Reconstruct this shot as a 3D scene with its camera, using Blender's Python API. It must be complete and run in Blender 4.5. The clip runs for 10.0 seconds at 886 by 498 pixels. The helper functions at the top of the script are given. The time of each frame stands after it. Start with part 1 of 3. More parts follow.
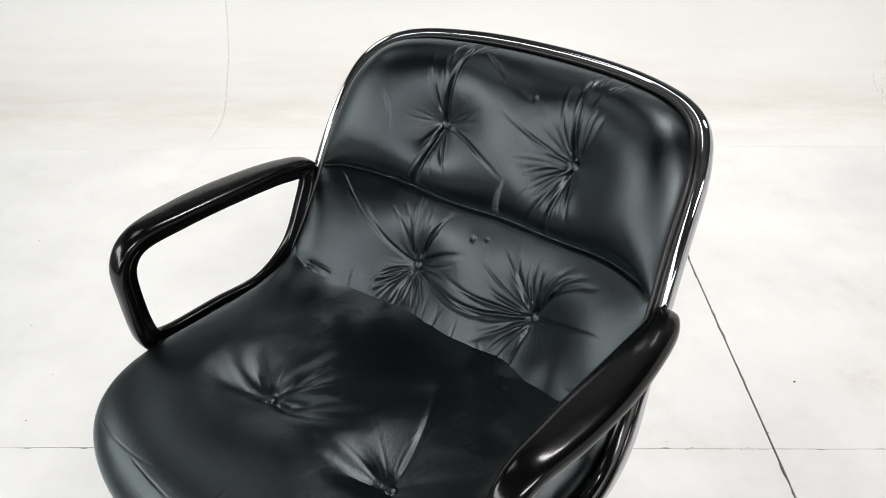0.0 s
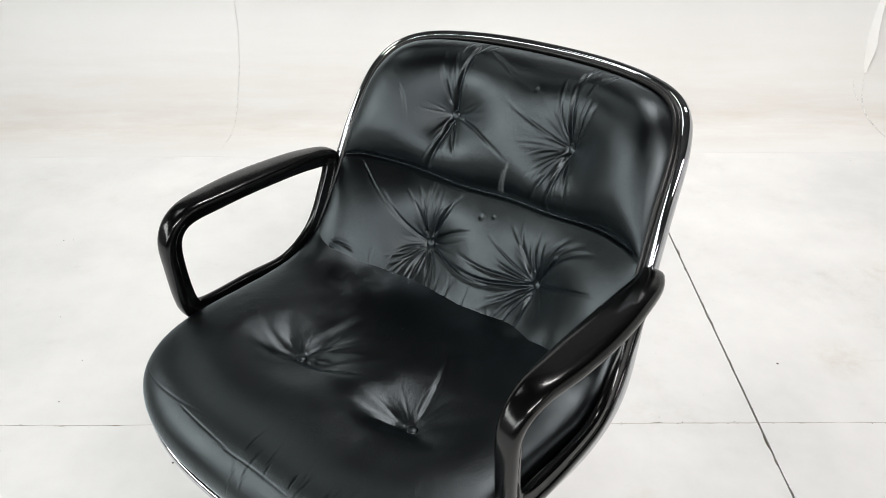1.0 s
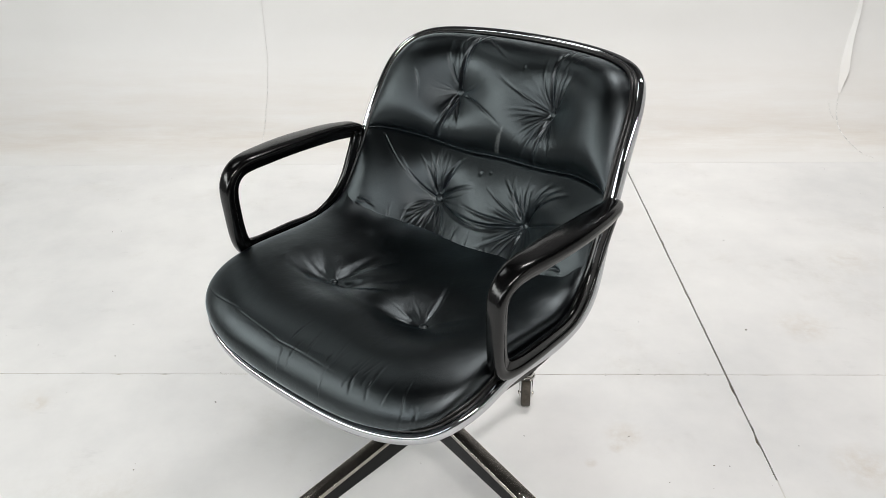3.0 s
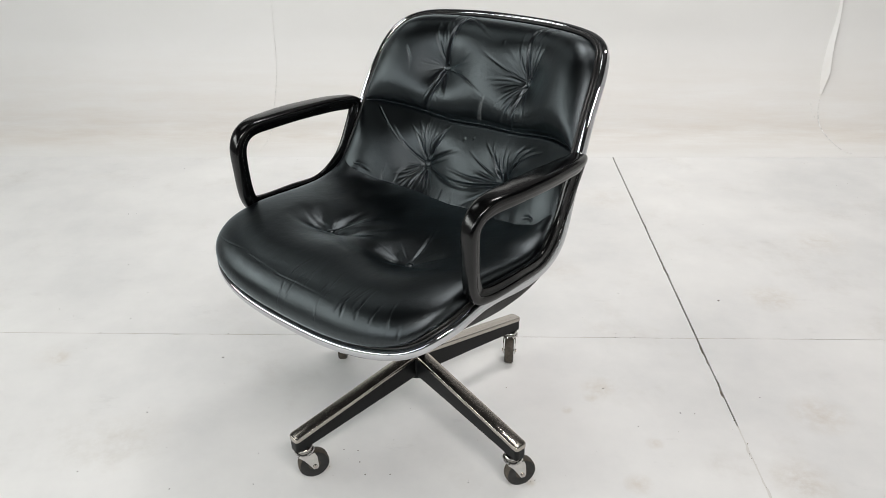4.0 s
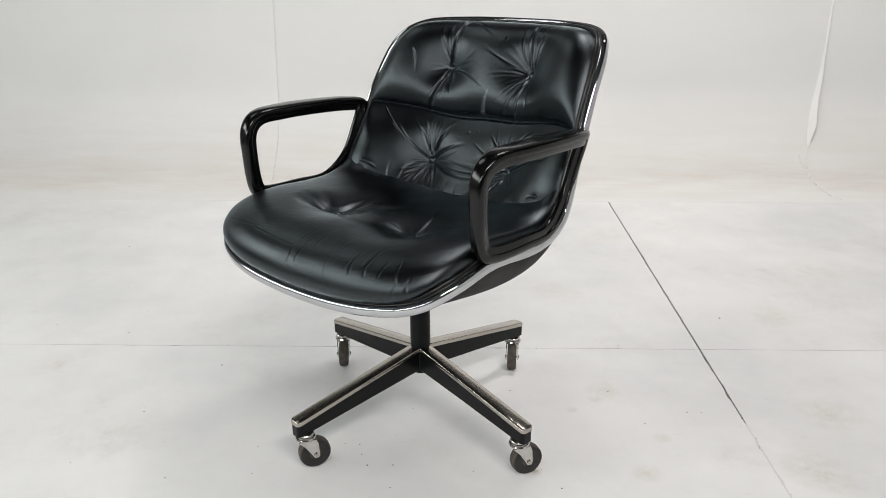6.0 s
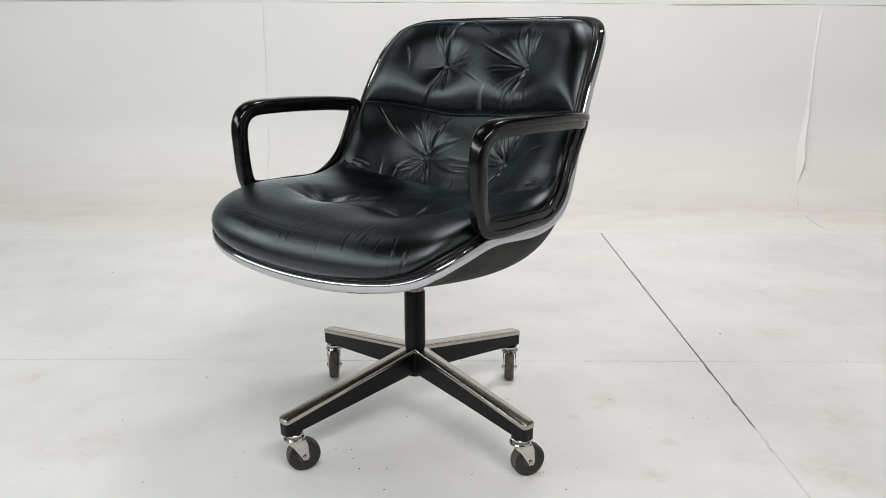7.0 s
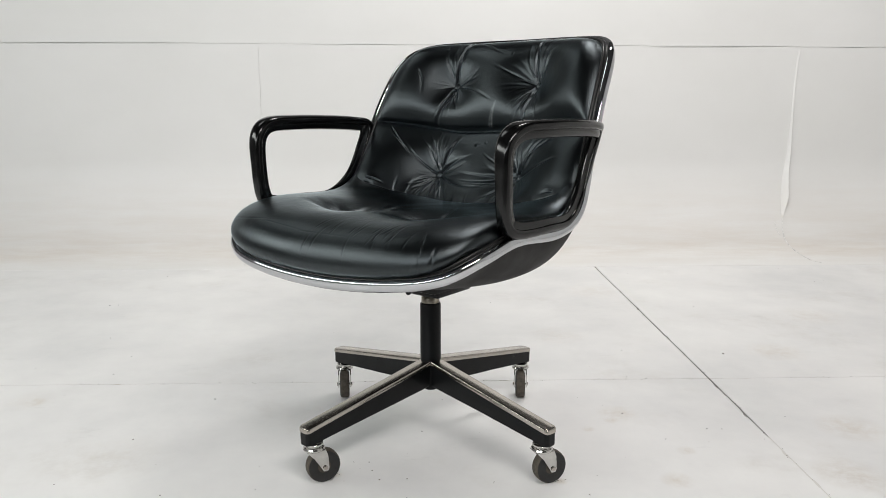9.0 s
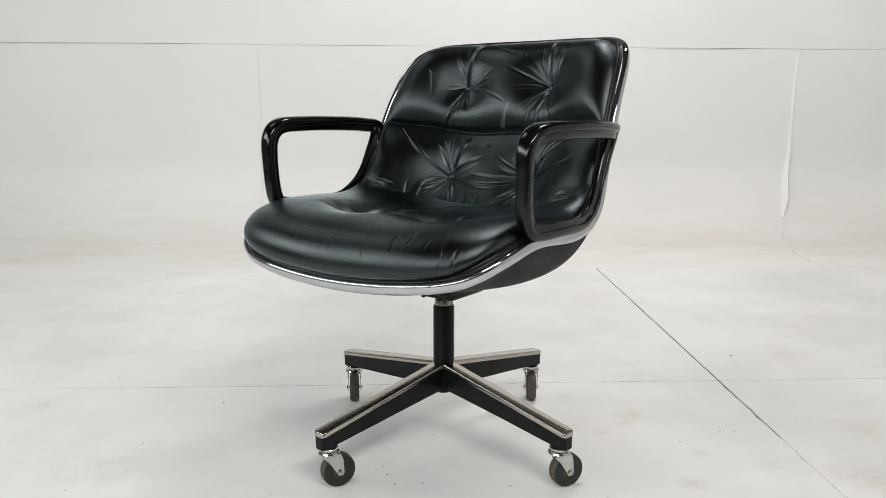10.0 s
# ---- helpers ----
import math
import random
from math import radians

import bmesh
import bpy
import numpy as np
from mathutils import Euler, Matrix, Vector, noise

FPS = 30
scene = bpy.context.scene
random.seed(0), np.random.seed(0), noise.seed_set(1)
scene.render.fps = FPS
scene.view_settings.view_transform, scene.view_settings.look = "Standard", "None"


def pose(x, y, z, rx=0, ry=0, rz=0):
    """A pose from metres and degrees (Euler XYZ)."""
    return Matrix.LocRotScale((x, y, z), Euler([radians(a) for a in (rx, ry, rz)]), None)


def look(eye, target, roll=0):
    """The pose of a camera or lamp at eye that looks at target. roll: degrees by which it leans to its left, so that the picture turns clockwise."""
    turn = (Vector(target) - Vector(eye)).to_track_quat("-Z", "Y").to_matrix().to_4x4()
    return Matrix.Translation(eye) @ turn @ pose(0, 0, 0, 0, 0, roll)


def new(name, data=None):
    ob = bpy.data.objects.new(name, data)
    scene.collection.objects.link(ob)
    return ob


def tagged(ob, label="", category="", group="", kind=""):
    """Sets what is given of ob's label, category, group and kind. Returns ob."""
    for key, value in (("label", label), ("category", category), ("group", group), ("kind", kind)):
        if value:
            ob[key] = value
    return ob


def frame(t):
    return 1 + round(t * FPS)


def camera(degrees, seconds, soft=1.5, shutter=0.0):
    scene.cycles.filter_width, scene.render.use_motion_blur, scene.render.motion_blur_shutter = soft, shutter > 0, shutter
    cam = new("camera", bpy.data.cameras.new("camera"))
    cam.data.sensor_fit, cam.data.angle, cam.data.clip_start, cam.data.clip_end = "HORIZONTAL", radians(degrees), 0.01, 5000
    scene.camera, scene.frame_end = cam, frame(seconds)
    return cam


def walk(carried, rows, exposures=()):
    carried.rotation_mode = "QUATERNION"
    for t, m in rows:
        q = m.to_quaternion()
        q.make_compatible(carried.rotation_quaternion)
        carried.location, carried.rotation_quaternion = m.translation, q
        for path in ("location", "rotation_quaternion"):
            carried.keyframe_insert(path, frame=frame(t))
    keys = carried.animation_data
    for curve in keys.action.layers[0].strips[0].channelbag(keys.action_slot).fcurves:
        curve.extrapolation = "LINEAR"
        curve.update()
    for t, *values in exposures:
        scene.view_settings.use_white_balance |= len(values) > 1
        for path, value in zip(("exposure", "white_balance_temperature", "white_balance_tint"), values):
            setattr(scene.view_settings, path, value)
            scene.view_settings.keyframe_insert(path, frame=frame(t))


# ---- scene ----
cam = camera(59.3, 10.0, soft=0.6)
PATH = [
    (0, (0.028, -0.085, 1.179), (-0.003, 1.584, 0.078), -0.7),
    (0.5, (0.008, -0.152, 1.184), (-0.011, 1.531, 0.103), -0.6),
    (1, (0.006, -0.224, 1.19), (-0.014, 1.474, 0.134), -0.7),
    (1.5, (0.003, -0.301, 1.188), (-0.021, 1.415, 0.161), -0.8),
    (2, (0.004, -0.385, 1.184), (-0.024, 1.344, 0.18), -0.8),
    (3.5, (0.035, -0.625, 1.156), (-0.023, 1.145, 0.225), -0.8),
    (4, (0.063, -0.73, 1.131), (-0.004, 1.051, 0.223), -0.7),
    (4.5, (0.082, -0.801, 1.115), (0.007, 0.997, 0.242), -0.7),
    (5, (0.081, -0.824, 1.07), (0.007, 0.996, 0.244), -0.5),
    (5.5, (0.061, -0.835, 1.009), (-0.004, 1.014, 0.248), -0.4),
    (7, (0.02, -0.831, 0.774), (0.005, 1.102, 0.259), -0.0),
    (7.5, (0.019, -0.846, 0.727), (0.014, 1.101, 0.273), -0.1),
    (8, (0.012, -0.864, 0.699), (0.024, 1.093, 0.285), -0.1),
    (8.5, (-0.01, -0.878, 0.691), (0.018, 1.084, 0.303), -0.2),
    (9, (-0.059, -0.869, 0.692), (-0.014, 1.095, 0.316), -0.1),
    (9.5, (-0.094, -0.861, 0.692), (-0.032, 1.103, 0.319), 0.0),
    (10, (-0.105, -0.857, 0.691), (-0.036, 1.107, 0.319), 0.0),
]
walk(cam, [(t, look(eye, target, roll)) for t, eye, target, roll in PATH], [(0, 0.34), (1, 0.27), (2, 0.19), (3.5, 0.07), (4.5, -0.02), (10, -0.02)])

# ---- light ----
world = bpy.data.worlds.new("studio_air")
world.use_nodes = True
world.node_tree.nodes["Background"].inputs["Color"].default_value = (0.9, 0.95, 1.0, 1)
world.node_tree.nodes["Background"].inputs["Strength"].default_value = 0.02
scene.world = world


def unseen_lamp(x, y, z, sx, sy, watts, colour, aim=None):
    """A soft rectangular lamp, out of view, that shines down, or at aim."""
    data = bpy.data.lights.new("unseen_lamp", "AREA")
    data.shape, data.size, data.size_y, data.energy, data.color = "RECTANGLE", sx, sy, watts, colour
    ob = new("unseen_lamp", data)
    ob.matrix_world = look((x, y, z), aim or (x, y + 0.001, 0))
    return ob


# lamp added out of view to brighten the near floor
unseen_lamp(0.9, -2.0, 3.1, 2.0, 0.4, 86, (1.0, 0.96, 0.94), (0.5, -1.2, 0))
# unseen lamp added to brighten the middle of the backdrop
unseen_lamp(0.7, 1.6, 3.3, 0.9, 0.4, 60, (1.0, 0.965, 0.95), (0.7, 2.85, 1.9))
# weak unseen lamp, assumed from the sheen on the seat
unseen_lamp(-1.9, 1.9, 3.4, 1.0, 0.9, 8, (0.97, 1.0, 0.98))
# unseen broad soft lamps before the west and south walls, assumed from the leather's sheen
unseen_lamp(-3.38, -0.8, 1.8, 4.2, 1.2, 112, (0.97, 1.0, 0.97), (0.0, -0.8, 1.3))
unseen_lamp(-1.6, -3.48, 1.8, 3.4, 1.0, 93, (0.96, 0.985, 1.0), (-1.2, 0.0, 0.6))


# ---- materials ----
def material(name):
    m = bpy.data.materials.new(name)
    m.use_nodes = True
    nt = m.node_tree
    b = nt.nodes["Principled BSDF"]
    return m, nt, b


def node(nt, kind, **inputs):
    n = nt.nodes.new(kind)
    for key, value in inputs.items():
        n.inputs[key.replace("_", " ")].default_value = value
    return n


def noise_of(nt, scale, detail=4.0, rough=0.55, stretch=(1, 1, 1)):
    co = nt.nodes.new("ShaderNodeTexCoord")
    mp = node(nt, "ShaderNodeMapping", Scale=stretch)
    n = node(nt, "ShaderNodeTexNoise", Scale=scale, Detail=detail, Roughness=rough)
    nt.links.new(co.outputs["Object"], mp.inputs["Vector"])
    nt.links.new(mp.outputs["Vector"], n.inputs["Vector"])
    return n.outputs["Fac"]


def ramp(nt, fac, stops):
    r = nt.nodes.new("ShaderNodeValToRGB")
    while len(r.color_ramp.elements) < len(stops):
        r.color_ramp.elements.new(0.5)
    for e, (at, c) in zip(r.color_ramp.elements, stops):
        e.position = at
        e.color = (c, c, c, 1) if isinstance(c, (int, float)) else (*c, 1)
    nt.links.new(fac, r.inputs["Fac"])
    return r.outputs["Color"]


def mixed(nt, fac, a, b, kind="MIX"):
    m = nt.nodes.new("ShaderNodeMix")
    m.data_type, m.blend_type = "RGBA", kind
    for slot, v in ((0, fac), (6, a), (7, b)):
        if isinstance(v, (tuple, float)):
            m.inputs[slot].default_value = v if slot == 0 else (*v, 1)
        else:
            nt.links.new(v, m.inputs[slot])
    return m.outputs[2]


def bumped(nt, b, height, strength, distance, normal=None):
    n = node(nt, "ShaderNodeBump", Strength=strength, Distance=distance)
    nt.links.new(height, n.inputs["Height"])
    if normal is not None:
        nt.links.new(normal, n.inputs["Normal"])
    nt.links.new(n.outputs["Normal"], b.inputs["Normal"])
    return n.outputs["Normal"]


def leather():
    m, nt, b = material("black_leather")
    base = ramp(nt, noise_of(nt, 9, 5), [(0.3, (0.0006, 0.0007, 0.0009)), (0.75, (0.0014, 0.0017, 0.0019))])
    co = nt.nodes.new("ShaderNodeTexCoord")
    dots = node(nt, "ShaderNodeTexVoronoi", Scale=55.0)
    nt.links.new(co.outputs["Object"], dots.inputs["Vector"])
    speck = ramp(nt, dots.outputs["Distance"], [(0.0, 1.0), (0.022, 0.0)])
    some = ramp(nt, noise_of(nt, 14, 1), [(0.60, 0.0), (0.64, 1.0)])
    mask = mixed(nt, 1.0, speck, some, "MULTIPLY")
    gloss = ramp(nt, noise_of(nt, 16, 6, 0.65), [(0.3, 0.37), (0.7, 0.43)])
    # the seat's middle is polished by use, with a ragged edge
    far = nt.nodes.new("ShaderNodeVectorMath")
    far.operation = "DISTANCE"
    nt.links.new(co.outputs["Object"], far.inputs[0])
    far.inputs[1].default_value = (0.03, -0.01, 0.44)
    split = nt.nodes.new("ShaderNodeSeparateXYZ")
    nt.links.new(co.outputs["Object"], split.inputs[0])
    y_half = nt.nodes.new("ShaderNodeMath")
    y_half.inputs[1].default_value = 0.5
    nt.links.new(split.outputs["Y"], y_half.inputs[0])
    edge = nt.nodes.new("ShaderNodeMath")
    edge.operation = "MULTIPLY_ADD"
    edge.inputs[1].default_value = 0.34
    nt.links.new(noise_of(nt, 11, 7, 0.62, (1, 1.8, 1)), edge.inputs[0])
    nt.links.new(far.outputs["Value"], edge.inputs[2])
    gloss = mixed(nt, ramp(nt, edge.outputs[0], [(0.295, 0.0), (0.365, 1.0)]), mixed(nt, ramp(nt, y_half.outputs[0], [(0.575, 0.0), (0.61, 1.0)]), (0.335, 0.335, 0.335), gloss), gloss)
    dull = ramp(nt, noise_of(nt, 6.5, 7, 0.66, (1, 1.5, 1)), [(0.52, 0.0), (0.66, 0.7)])
    rough = mixed(nt, dull, gloss, (0.45, 0.45, 0.45))
    # two pale upright scratches in the upper back
    xyz = nt.nodes.new("ShaderNodeSeparateXYZ")
    nt.links.new(co.outputs["Object"], xyz.inputs[0])
    worn = mixed(nt, mask, base, (0.16, 0.16, 0.155))
    for x0, z0, x1, z1, k in ((0.021, 0.692, 0.010, 0.632, 0.75), (0.016, 0.680, 0.004, 0.632, 0.45)):
        slant = nt.nodes.new("ShaderNodeMath")
        slant.operation = "MULTIPLY_ADD"
        slant.inputs[1].default_value = -(x1 - x0) / (z1 - z0)
        slant.inputs[2].default_value = -x0 + z0 * (x1 - x0) / (z1 - z0) + 0.5
        nt.links.new(xyz.outputs["Z"], slant.inputs[0])
        off = nt.nodes.new("ShaderNodeMath")
        nt.links.new(slant.outputs[0], off.inputs[0])
        nt.links.new(xyz.outputs["X"], off.inputs[1])
        line = ramp(nt, off.outputs[0], [(0.4990, 0.0), (0.4996, k), (0.5004, k), (0.5010, 0.0)])
        span = ramp(nt, xyz.outputs["Z"], [(z1, 0.0), (z1 + 0.005, 1.0), (z0 - 0.005, 1.0), (z0, 0.0)])
        broken = ramp(nt, noise_of(nt, 220, 3), [(0.35, 0.5), (0.55, 1.0)])
        m2 = mixed(nt, 1.0, mixed(nt, 1.0, line, span, "MULTIPLY"), broken, "MULTIPLY")
        worn = mixed(nt, m2, worn, (0.15, 0.16, 0.16))
    grain = node(nt, "ShaderNodeTexVoronoi", Scale=620.0)
    nt.links.new(co.outputs["Object"], grain.inputs["Vector"])
    cells = node(nt, "ShaderNodeTexVoronoi", Scale=190.0)
    nt.links.new(co.outputs["Object"], cells.inputs["Vector"])
    n1 = bumped(nt, b, grain.outputs["Distance"], 0.14, 0.0005)
    n2 = bumped(nt, b, cells.outputs["Distance"], 0.05, 0.0008, n1)
    n3 = bumped(nt, b, noise_of(nt, 70, 6, 0.6), 0.20, 0.0014, n2)
    n4 = bumped(nt, b, noise_of(nt, 24, 5, 0.55, (1.6, 1, 0.8)), 0.18, 0.0045, n3)
    # a waxed skin over black dye: a short-tailed gloss by Fresnel
    dye = nt.nodes.new("ShaderNodeBsdfDiffuse")
    wax = node(nt, "ShaderNodeBsdfGlossy", Color=(0.84, 0.95, 1.0, 1))
    wax.distribution = "BECKMANN"
    skin = node(nt, "ShaderNodeFresnel", IOR=1.62)
    both = nt.nodes.new("ShaderNodeMixShader")
    for n in (dye, wax, skin):
        nt.links.new(n4, n.inputs["Normal"])
    nt.links.new(worn, dye.inputs["Color"])
    nt.links.new(rough, wax.inputs["Roughness"])
    nt.links.new(skin.outputs[0], both.inputs[0])
    nt.links.new(dye.outputs[0], both.inputs[1])
    nt.links.new(wax.outputs[0], both.inputs[2])
    nt.links.new(both.outputs[0], nt.nodes["Material Output"].inputs["Surface"])
    nt.nodes.remove(b)
    return m


def plain(name, colour, rough, metal=0.0, var=0.25, scale=30, bump=0.0, grain=300, stretch=(1, 1, 1), spec=0.5):
    m, nt, b = material(name)
    b.inputs["Specular IOR Level"].default_value = spec
    lo, hi = tuple(c * (1 - var) for c in colour), tuple(min(1, c * (1 + var)) for c in colour)
    nt.links.new(ramp(nt, noise_of(nt, scale, 5, 0.6, stretch), [(0.3, lo), (0.7, hi)]), b.inputs["Base Color"])
    nt.links.new(ramp(nt, noise_of(nt, scale * 2.3, 5, 0.6, stretch), [(0.3, rough * 0.8), (0.7, min(1, rough * 1.2))]), b.inputs["Roughness"])
    b.inputs["Metallic"].default_value = metal
    if bump:
        bumped(nt, b, noise_of(nt, grain, 3, 0.6, stretch), bump, 0.0006)
    return m


def floor_paint():
    m, nt, b = material("white_floor_paint")
    base = ramp(nt, noise_of(nt, 1.7, 8, 0.62), [(0.32, (0.70, 0.705, 0.70)), (0.5, (0.79, 0.79, 0.78)), (0.68, (0.86, 0.86, 0.845))])
    fine = ramp(nt, noise_of(nt, 30, 6, 0.72), [(0.32, 0.0), (0.72, 1.0)])
    co = nt.nodes.new("ShaderNodeTexCoord")
    col = base
    # old coffee-brown spots with ragged edges
    for x, y, r, k in ((0.92, 1.19, 0.09, 0.40), (0.85, 0.68, 0.08, 0.45), (0.37, 0.77, 0.05, 0.40), (0.33, 1.36, 0.10, 0.20), (0.74, 0.47, 0.08, 0.35), (-0.99, 0.88, 0.07, 0.18), (-0.66, 0.58, 0.12, 0.14), (1.20, 1.55, 0.12, 0.25), (0.55, 1.9, 0.12, 0.22),
                       (0.462, 0.577, 0.022, 0.5), (0.405, 0.455, 0.035, 0.5), (0.286, 0.687, 0.016, 0.5), (0.346, 0.732, 0.018, 0.55), (-0.973, 0.871, 0.03, 0.45), (-0.232, 0.494, 0.016, 0.6), (0.186, 0.456, 0.016, 0.6)):
        far = nt.nodes.new("ShaderNodeVectorMath")
        far.operation = "DISTANCE"
        nt.links.new(co.outputs["Object"], far.inputs[0])
        far.inputs[1].default_value = (x, y, 0)
        spot = ramp(nt, far.outputs["Value"], [(r * 0.2, k * 0.95), (r, 0.0)])
        col = mixed(nt, mixed(nt, 1.0, spot, fine, "MULTIPLY"), col, (0.50, 0.41, 0.29))
    patch = ramp(nt, noise_of(nt, 3.1, 5, 0.62), [(0.55, 0.0), (0.71, 0.30)])
    col = mixed(nt, mixed(nt, 1.0, patch, fine, "MULTIPLY"), col, (0.46, 0.42, 0.35))
    tiny = node(nt, "ShaderNodeTexVoronoi", Scale=16.0)
    nt.links.new(co.outputs["Object"], tiny.inputs["Vector"])
    col = mixed(nt, ramp(nt, tiny.outputs["Distance"], [(0.010, 0.55), (0.024, 0.0)]), col, (0.25, 0.22, 0.18))
    scuff = ramp(nt, noise_of(nt, 5.5, 7, 0.7, (1, 2.2, 1)), [(0.62, 0.0), (0.72, 0.17)])
    col = mixed(nt, scuff, col, (0.42, 0.42, 0.41))
    nt.links.new(col, b.inputs["Base Color"])
    nt.links.new(ramp(nt, noise_of(nt, 4, 6, 0.65), [(0.3, 0.30), (0.7, 0.55)]), b.inputs["Roughness"])
    bumped(nt, b, noise_of(nt, 22, 6, 0.6), 0.10, 0.002)
    return m


def wall_paint():
    m, nt, b = material("white_backdrop_paint")
    col = ramp(nt, noise_of(nt, 0.9, 5, 0.6, (1, 1, 1.6)), [(0.3, (0.68, 0.68, 0.665)), (0.7, (0.735, 0.735, 0.725))])
    co = nt.nodes.new("ShaderNodeTexCoord")
    xyz = nt.nodes.new("ShaderNodeSeparateXYZ")
    nt.links.new(co.outputs["Object"], xyz.inputs[0])
    ragged = nt.nodes.new("ShaderNodeMath")
    ragged.operation = "MULTIPLY_ADD"
    ragged.inputs[1].default_value = -0.05
    nt.links.new(noise_of(nt, 2.5, 7, 0.65, (0.6, 2, 2)), ragged.inputs[0])
    nt.links.new(xyz.outputs["Z"], ragged.inputs[2])
    # the wall's tone blends into the floor's at the foot of the curve, softening the step
    over = ramp(nt, ragged.outputs[0], [(0.0, 1.0), (0.035, 0.0)])
    col = mixed(nt, over, col, (0.79, 0.79, 0.775))
    # tan dirt streaks, their band stretched upward to paint the curve darker
    low = ramp(nt, xyz.outputs["Z"], [(0.0, 0.0), (0.004, 0.35), (0.03, 0.85), (0.11, 0.45), (0.36, 0.0)])
    streak = ramp(nt, noise_of(nt, 3.0, 7, 0.68, (0.7, 3, 7)), [(0.30, 0.1), (0.66, 1.0)])
    dirt_and_shade = mixed(nt, 0.55, (0.0, 0.0, 0.0), mixed(nt, 1.0, low, streak, "MULTIPLY"))
    col = mixed(nt, dirt_and_shade, col, (0.51, 0.43, 0.34))
    nt.links.new(col, b.inputs["Base Color"])
    b.inputs["Roughness"].default_value = 0.6
    bumped(nt, b, noise_of(nt, 3.5, 4, 0.5), 0.15, 0.01)
    return m


def joint_filler(name, shift):
    """Old paint in a joint; shift: how much more of it is left white."""
    m, nt, b = material(name)
    col = ramp(nt, noise_of(nt, 9, 7, 0.75), [(0.40 + shift, (0.70, 0.69, 0.66)), (0.50 + shift, (0.42, 0.37, 0.30)), (0.62 + shift, (0.13, 0.10, 0.075))])
    nt.links.new(col, b.inputs["Base Color"])
    b.inputs["Roughness"].default_value = 0.85
    return m


LEATHER = leather()
CHROME = plain("chrome", (0.55, 0.56, 0.58), 0.05, 1.0, 0.04, 40)
STEEL = plain("brushed_steel", (0.45, 0.42, 0.38), 0.20, 1.0, 0.06, 12)
BLACK_PAINT = plain("satin_black_paint", (0.006, 0.0065, 0.007), 0.34, 0.0, 0.2, 18, 0.04, 260, spec=0.18)
ARM_PLASTIC = plain("black_arm_plastic", (0.0010, 0.0010, 0.0011), 0.17, 0.0, 0.25, 22, 0.02, 180, spec=0.42)
SHELL_PLASTIC = plain("charcoal_shell_plastic", (0.026, 0.025, 0.025), 0.72, 0.0, 0.10, 6, 0.10, 700, spec=0.3)
VINYL = plain("black_vinyl_edge", (0.006, 0.006, 0.006), 0.36, 0.0, 0.2, 40, 0.06, 300)
RUBBER = plain("worn_black_rubber", (0.012, 0.0115, 0.011), 0.5, 0.0, 0.35, 60, 0.15, 200)
TREAD = plain("dirty_tread", (0.065, 0.055, 0.042), 0.75, 0.0, 0.4, 90, 0.3, 240)
FLOOR = floor_paint()
WALL = wall_paint()
DARK_JOINT = plain("dirty_joint", (0.13, 0.11, 0.085), 0.9, 0.0, 0.4, 40)
# unseen ceiling and walls: greys chosen for how they mirror in the chair
CEILING = plain("dark_ceiling", (0.04, 0.04, 0.04), 0.8, 0.0, 0.1, 2)
SOUTH_WALL = plain("grey_low_wall", (0.06, 0.06, 0.06), 0.7, 0.0, 0.04, 2)
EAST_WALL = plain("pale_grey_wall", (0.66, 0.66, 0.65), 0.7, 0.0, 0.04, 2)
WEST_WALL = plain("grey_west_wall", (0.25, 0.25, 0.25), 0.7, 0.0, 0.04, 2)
DARK_FLOOR = plain("dark_unseen_floor", (0.11, 0.107, 0.103), 0.6, 0.0, 0.15, 6)
WORN_CHROME = plain("tarnished_chrome", (0.58, 0.57, 0.55), 0.10, 1.0, 0.10, 60)
WORN = plain("chipped_steel", (0.26, 0.24, 0.20), 0.35, 0.9, 0.8, 55)
SIDE_WALL = plain("grey_side_wall", (0.05, 0.05, 0.05), 0.7, 0.0, 0.04, 2)


# ---- mesh tools ----
def part(name, data, mat, parent=None, label="", smooth=True):
    """Links a bmesh or mesh as one object under its thing or part."""
    if isinstance(data, bmesh.types.BMesh):
        me = bpy.data.meshes.new(name)
        data.to_mesh(me)
        data.free()
    else:
        me = data
    if not me.materials:
        me.materials.append(mat)
    if smooth:
        me.shade_smooth()
        me.set_sharp_from_angle(angle=0.7)
    ob = new(name, me)
    ob.parent = parent
    if label:
        tagged(ob, label)
    return ob


def grid_mesh(name, pts, close_u=False, close_v=False):
    """A mesh from an array of rows and columns of points."""
    nu, nv = pts.shape[:2]
    i, j = np.arange(nu if close_u else nu - 1), np.arange(nv if close_v else nv - 1)
    i, j = np.meshgrid(i, j, indexing="ij")
    k = lambda a, b: (a % nu) * nv + (b % nv)
    quads = np.stack([k(i, j), k(i + 1, j), k(i + 1, j + 1), k(i, j + 1)], -1).reshape(-1, 4)
    me = bpy.data.meshes.new(name)
    me.from_pydata(pts.reshape(-1, 3).tolist(), [], quads.tolist())
    me.update()
    return me


def spline(ctrl, n=12, closed=False):
    """A smooth curve through control points."""
    c = np.asarray(ctrl, float)
    q = np.vstack([c[-1], c, c[0], c[1]]) if closed else np.vstack([2 * c[0] - c[1], c, 2 * c[-1] - c[-2]])
    t = np.linspace(0, 1, n, endpoint=False)[:, None]
    out = []
    for a, b, d, e in zip(q[:-3], q[1:-2], q[2:-1], q[3:]):
        out.append(0.5 * (2 * b + (d - a) * t + (2 * a - 5 * b + 4 * d - e) * t * t + (3 * b - a - 3 * d + e) * t**3))
    out = np.vstack(out)
    return out if closed else np.vstack([out, c[-1:]])


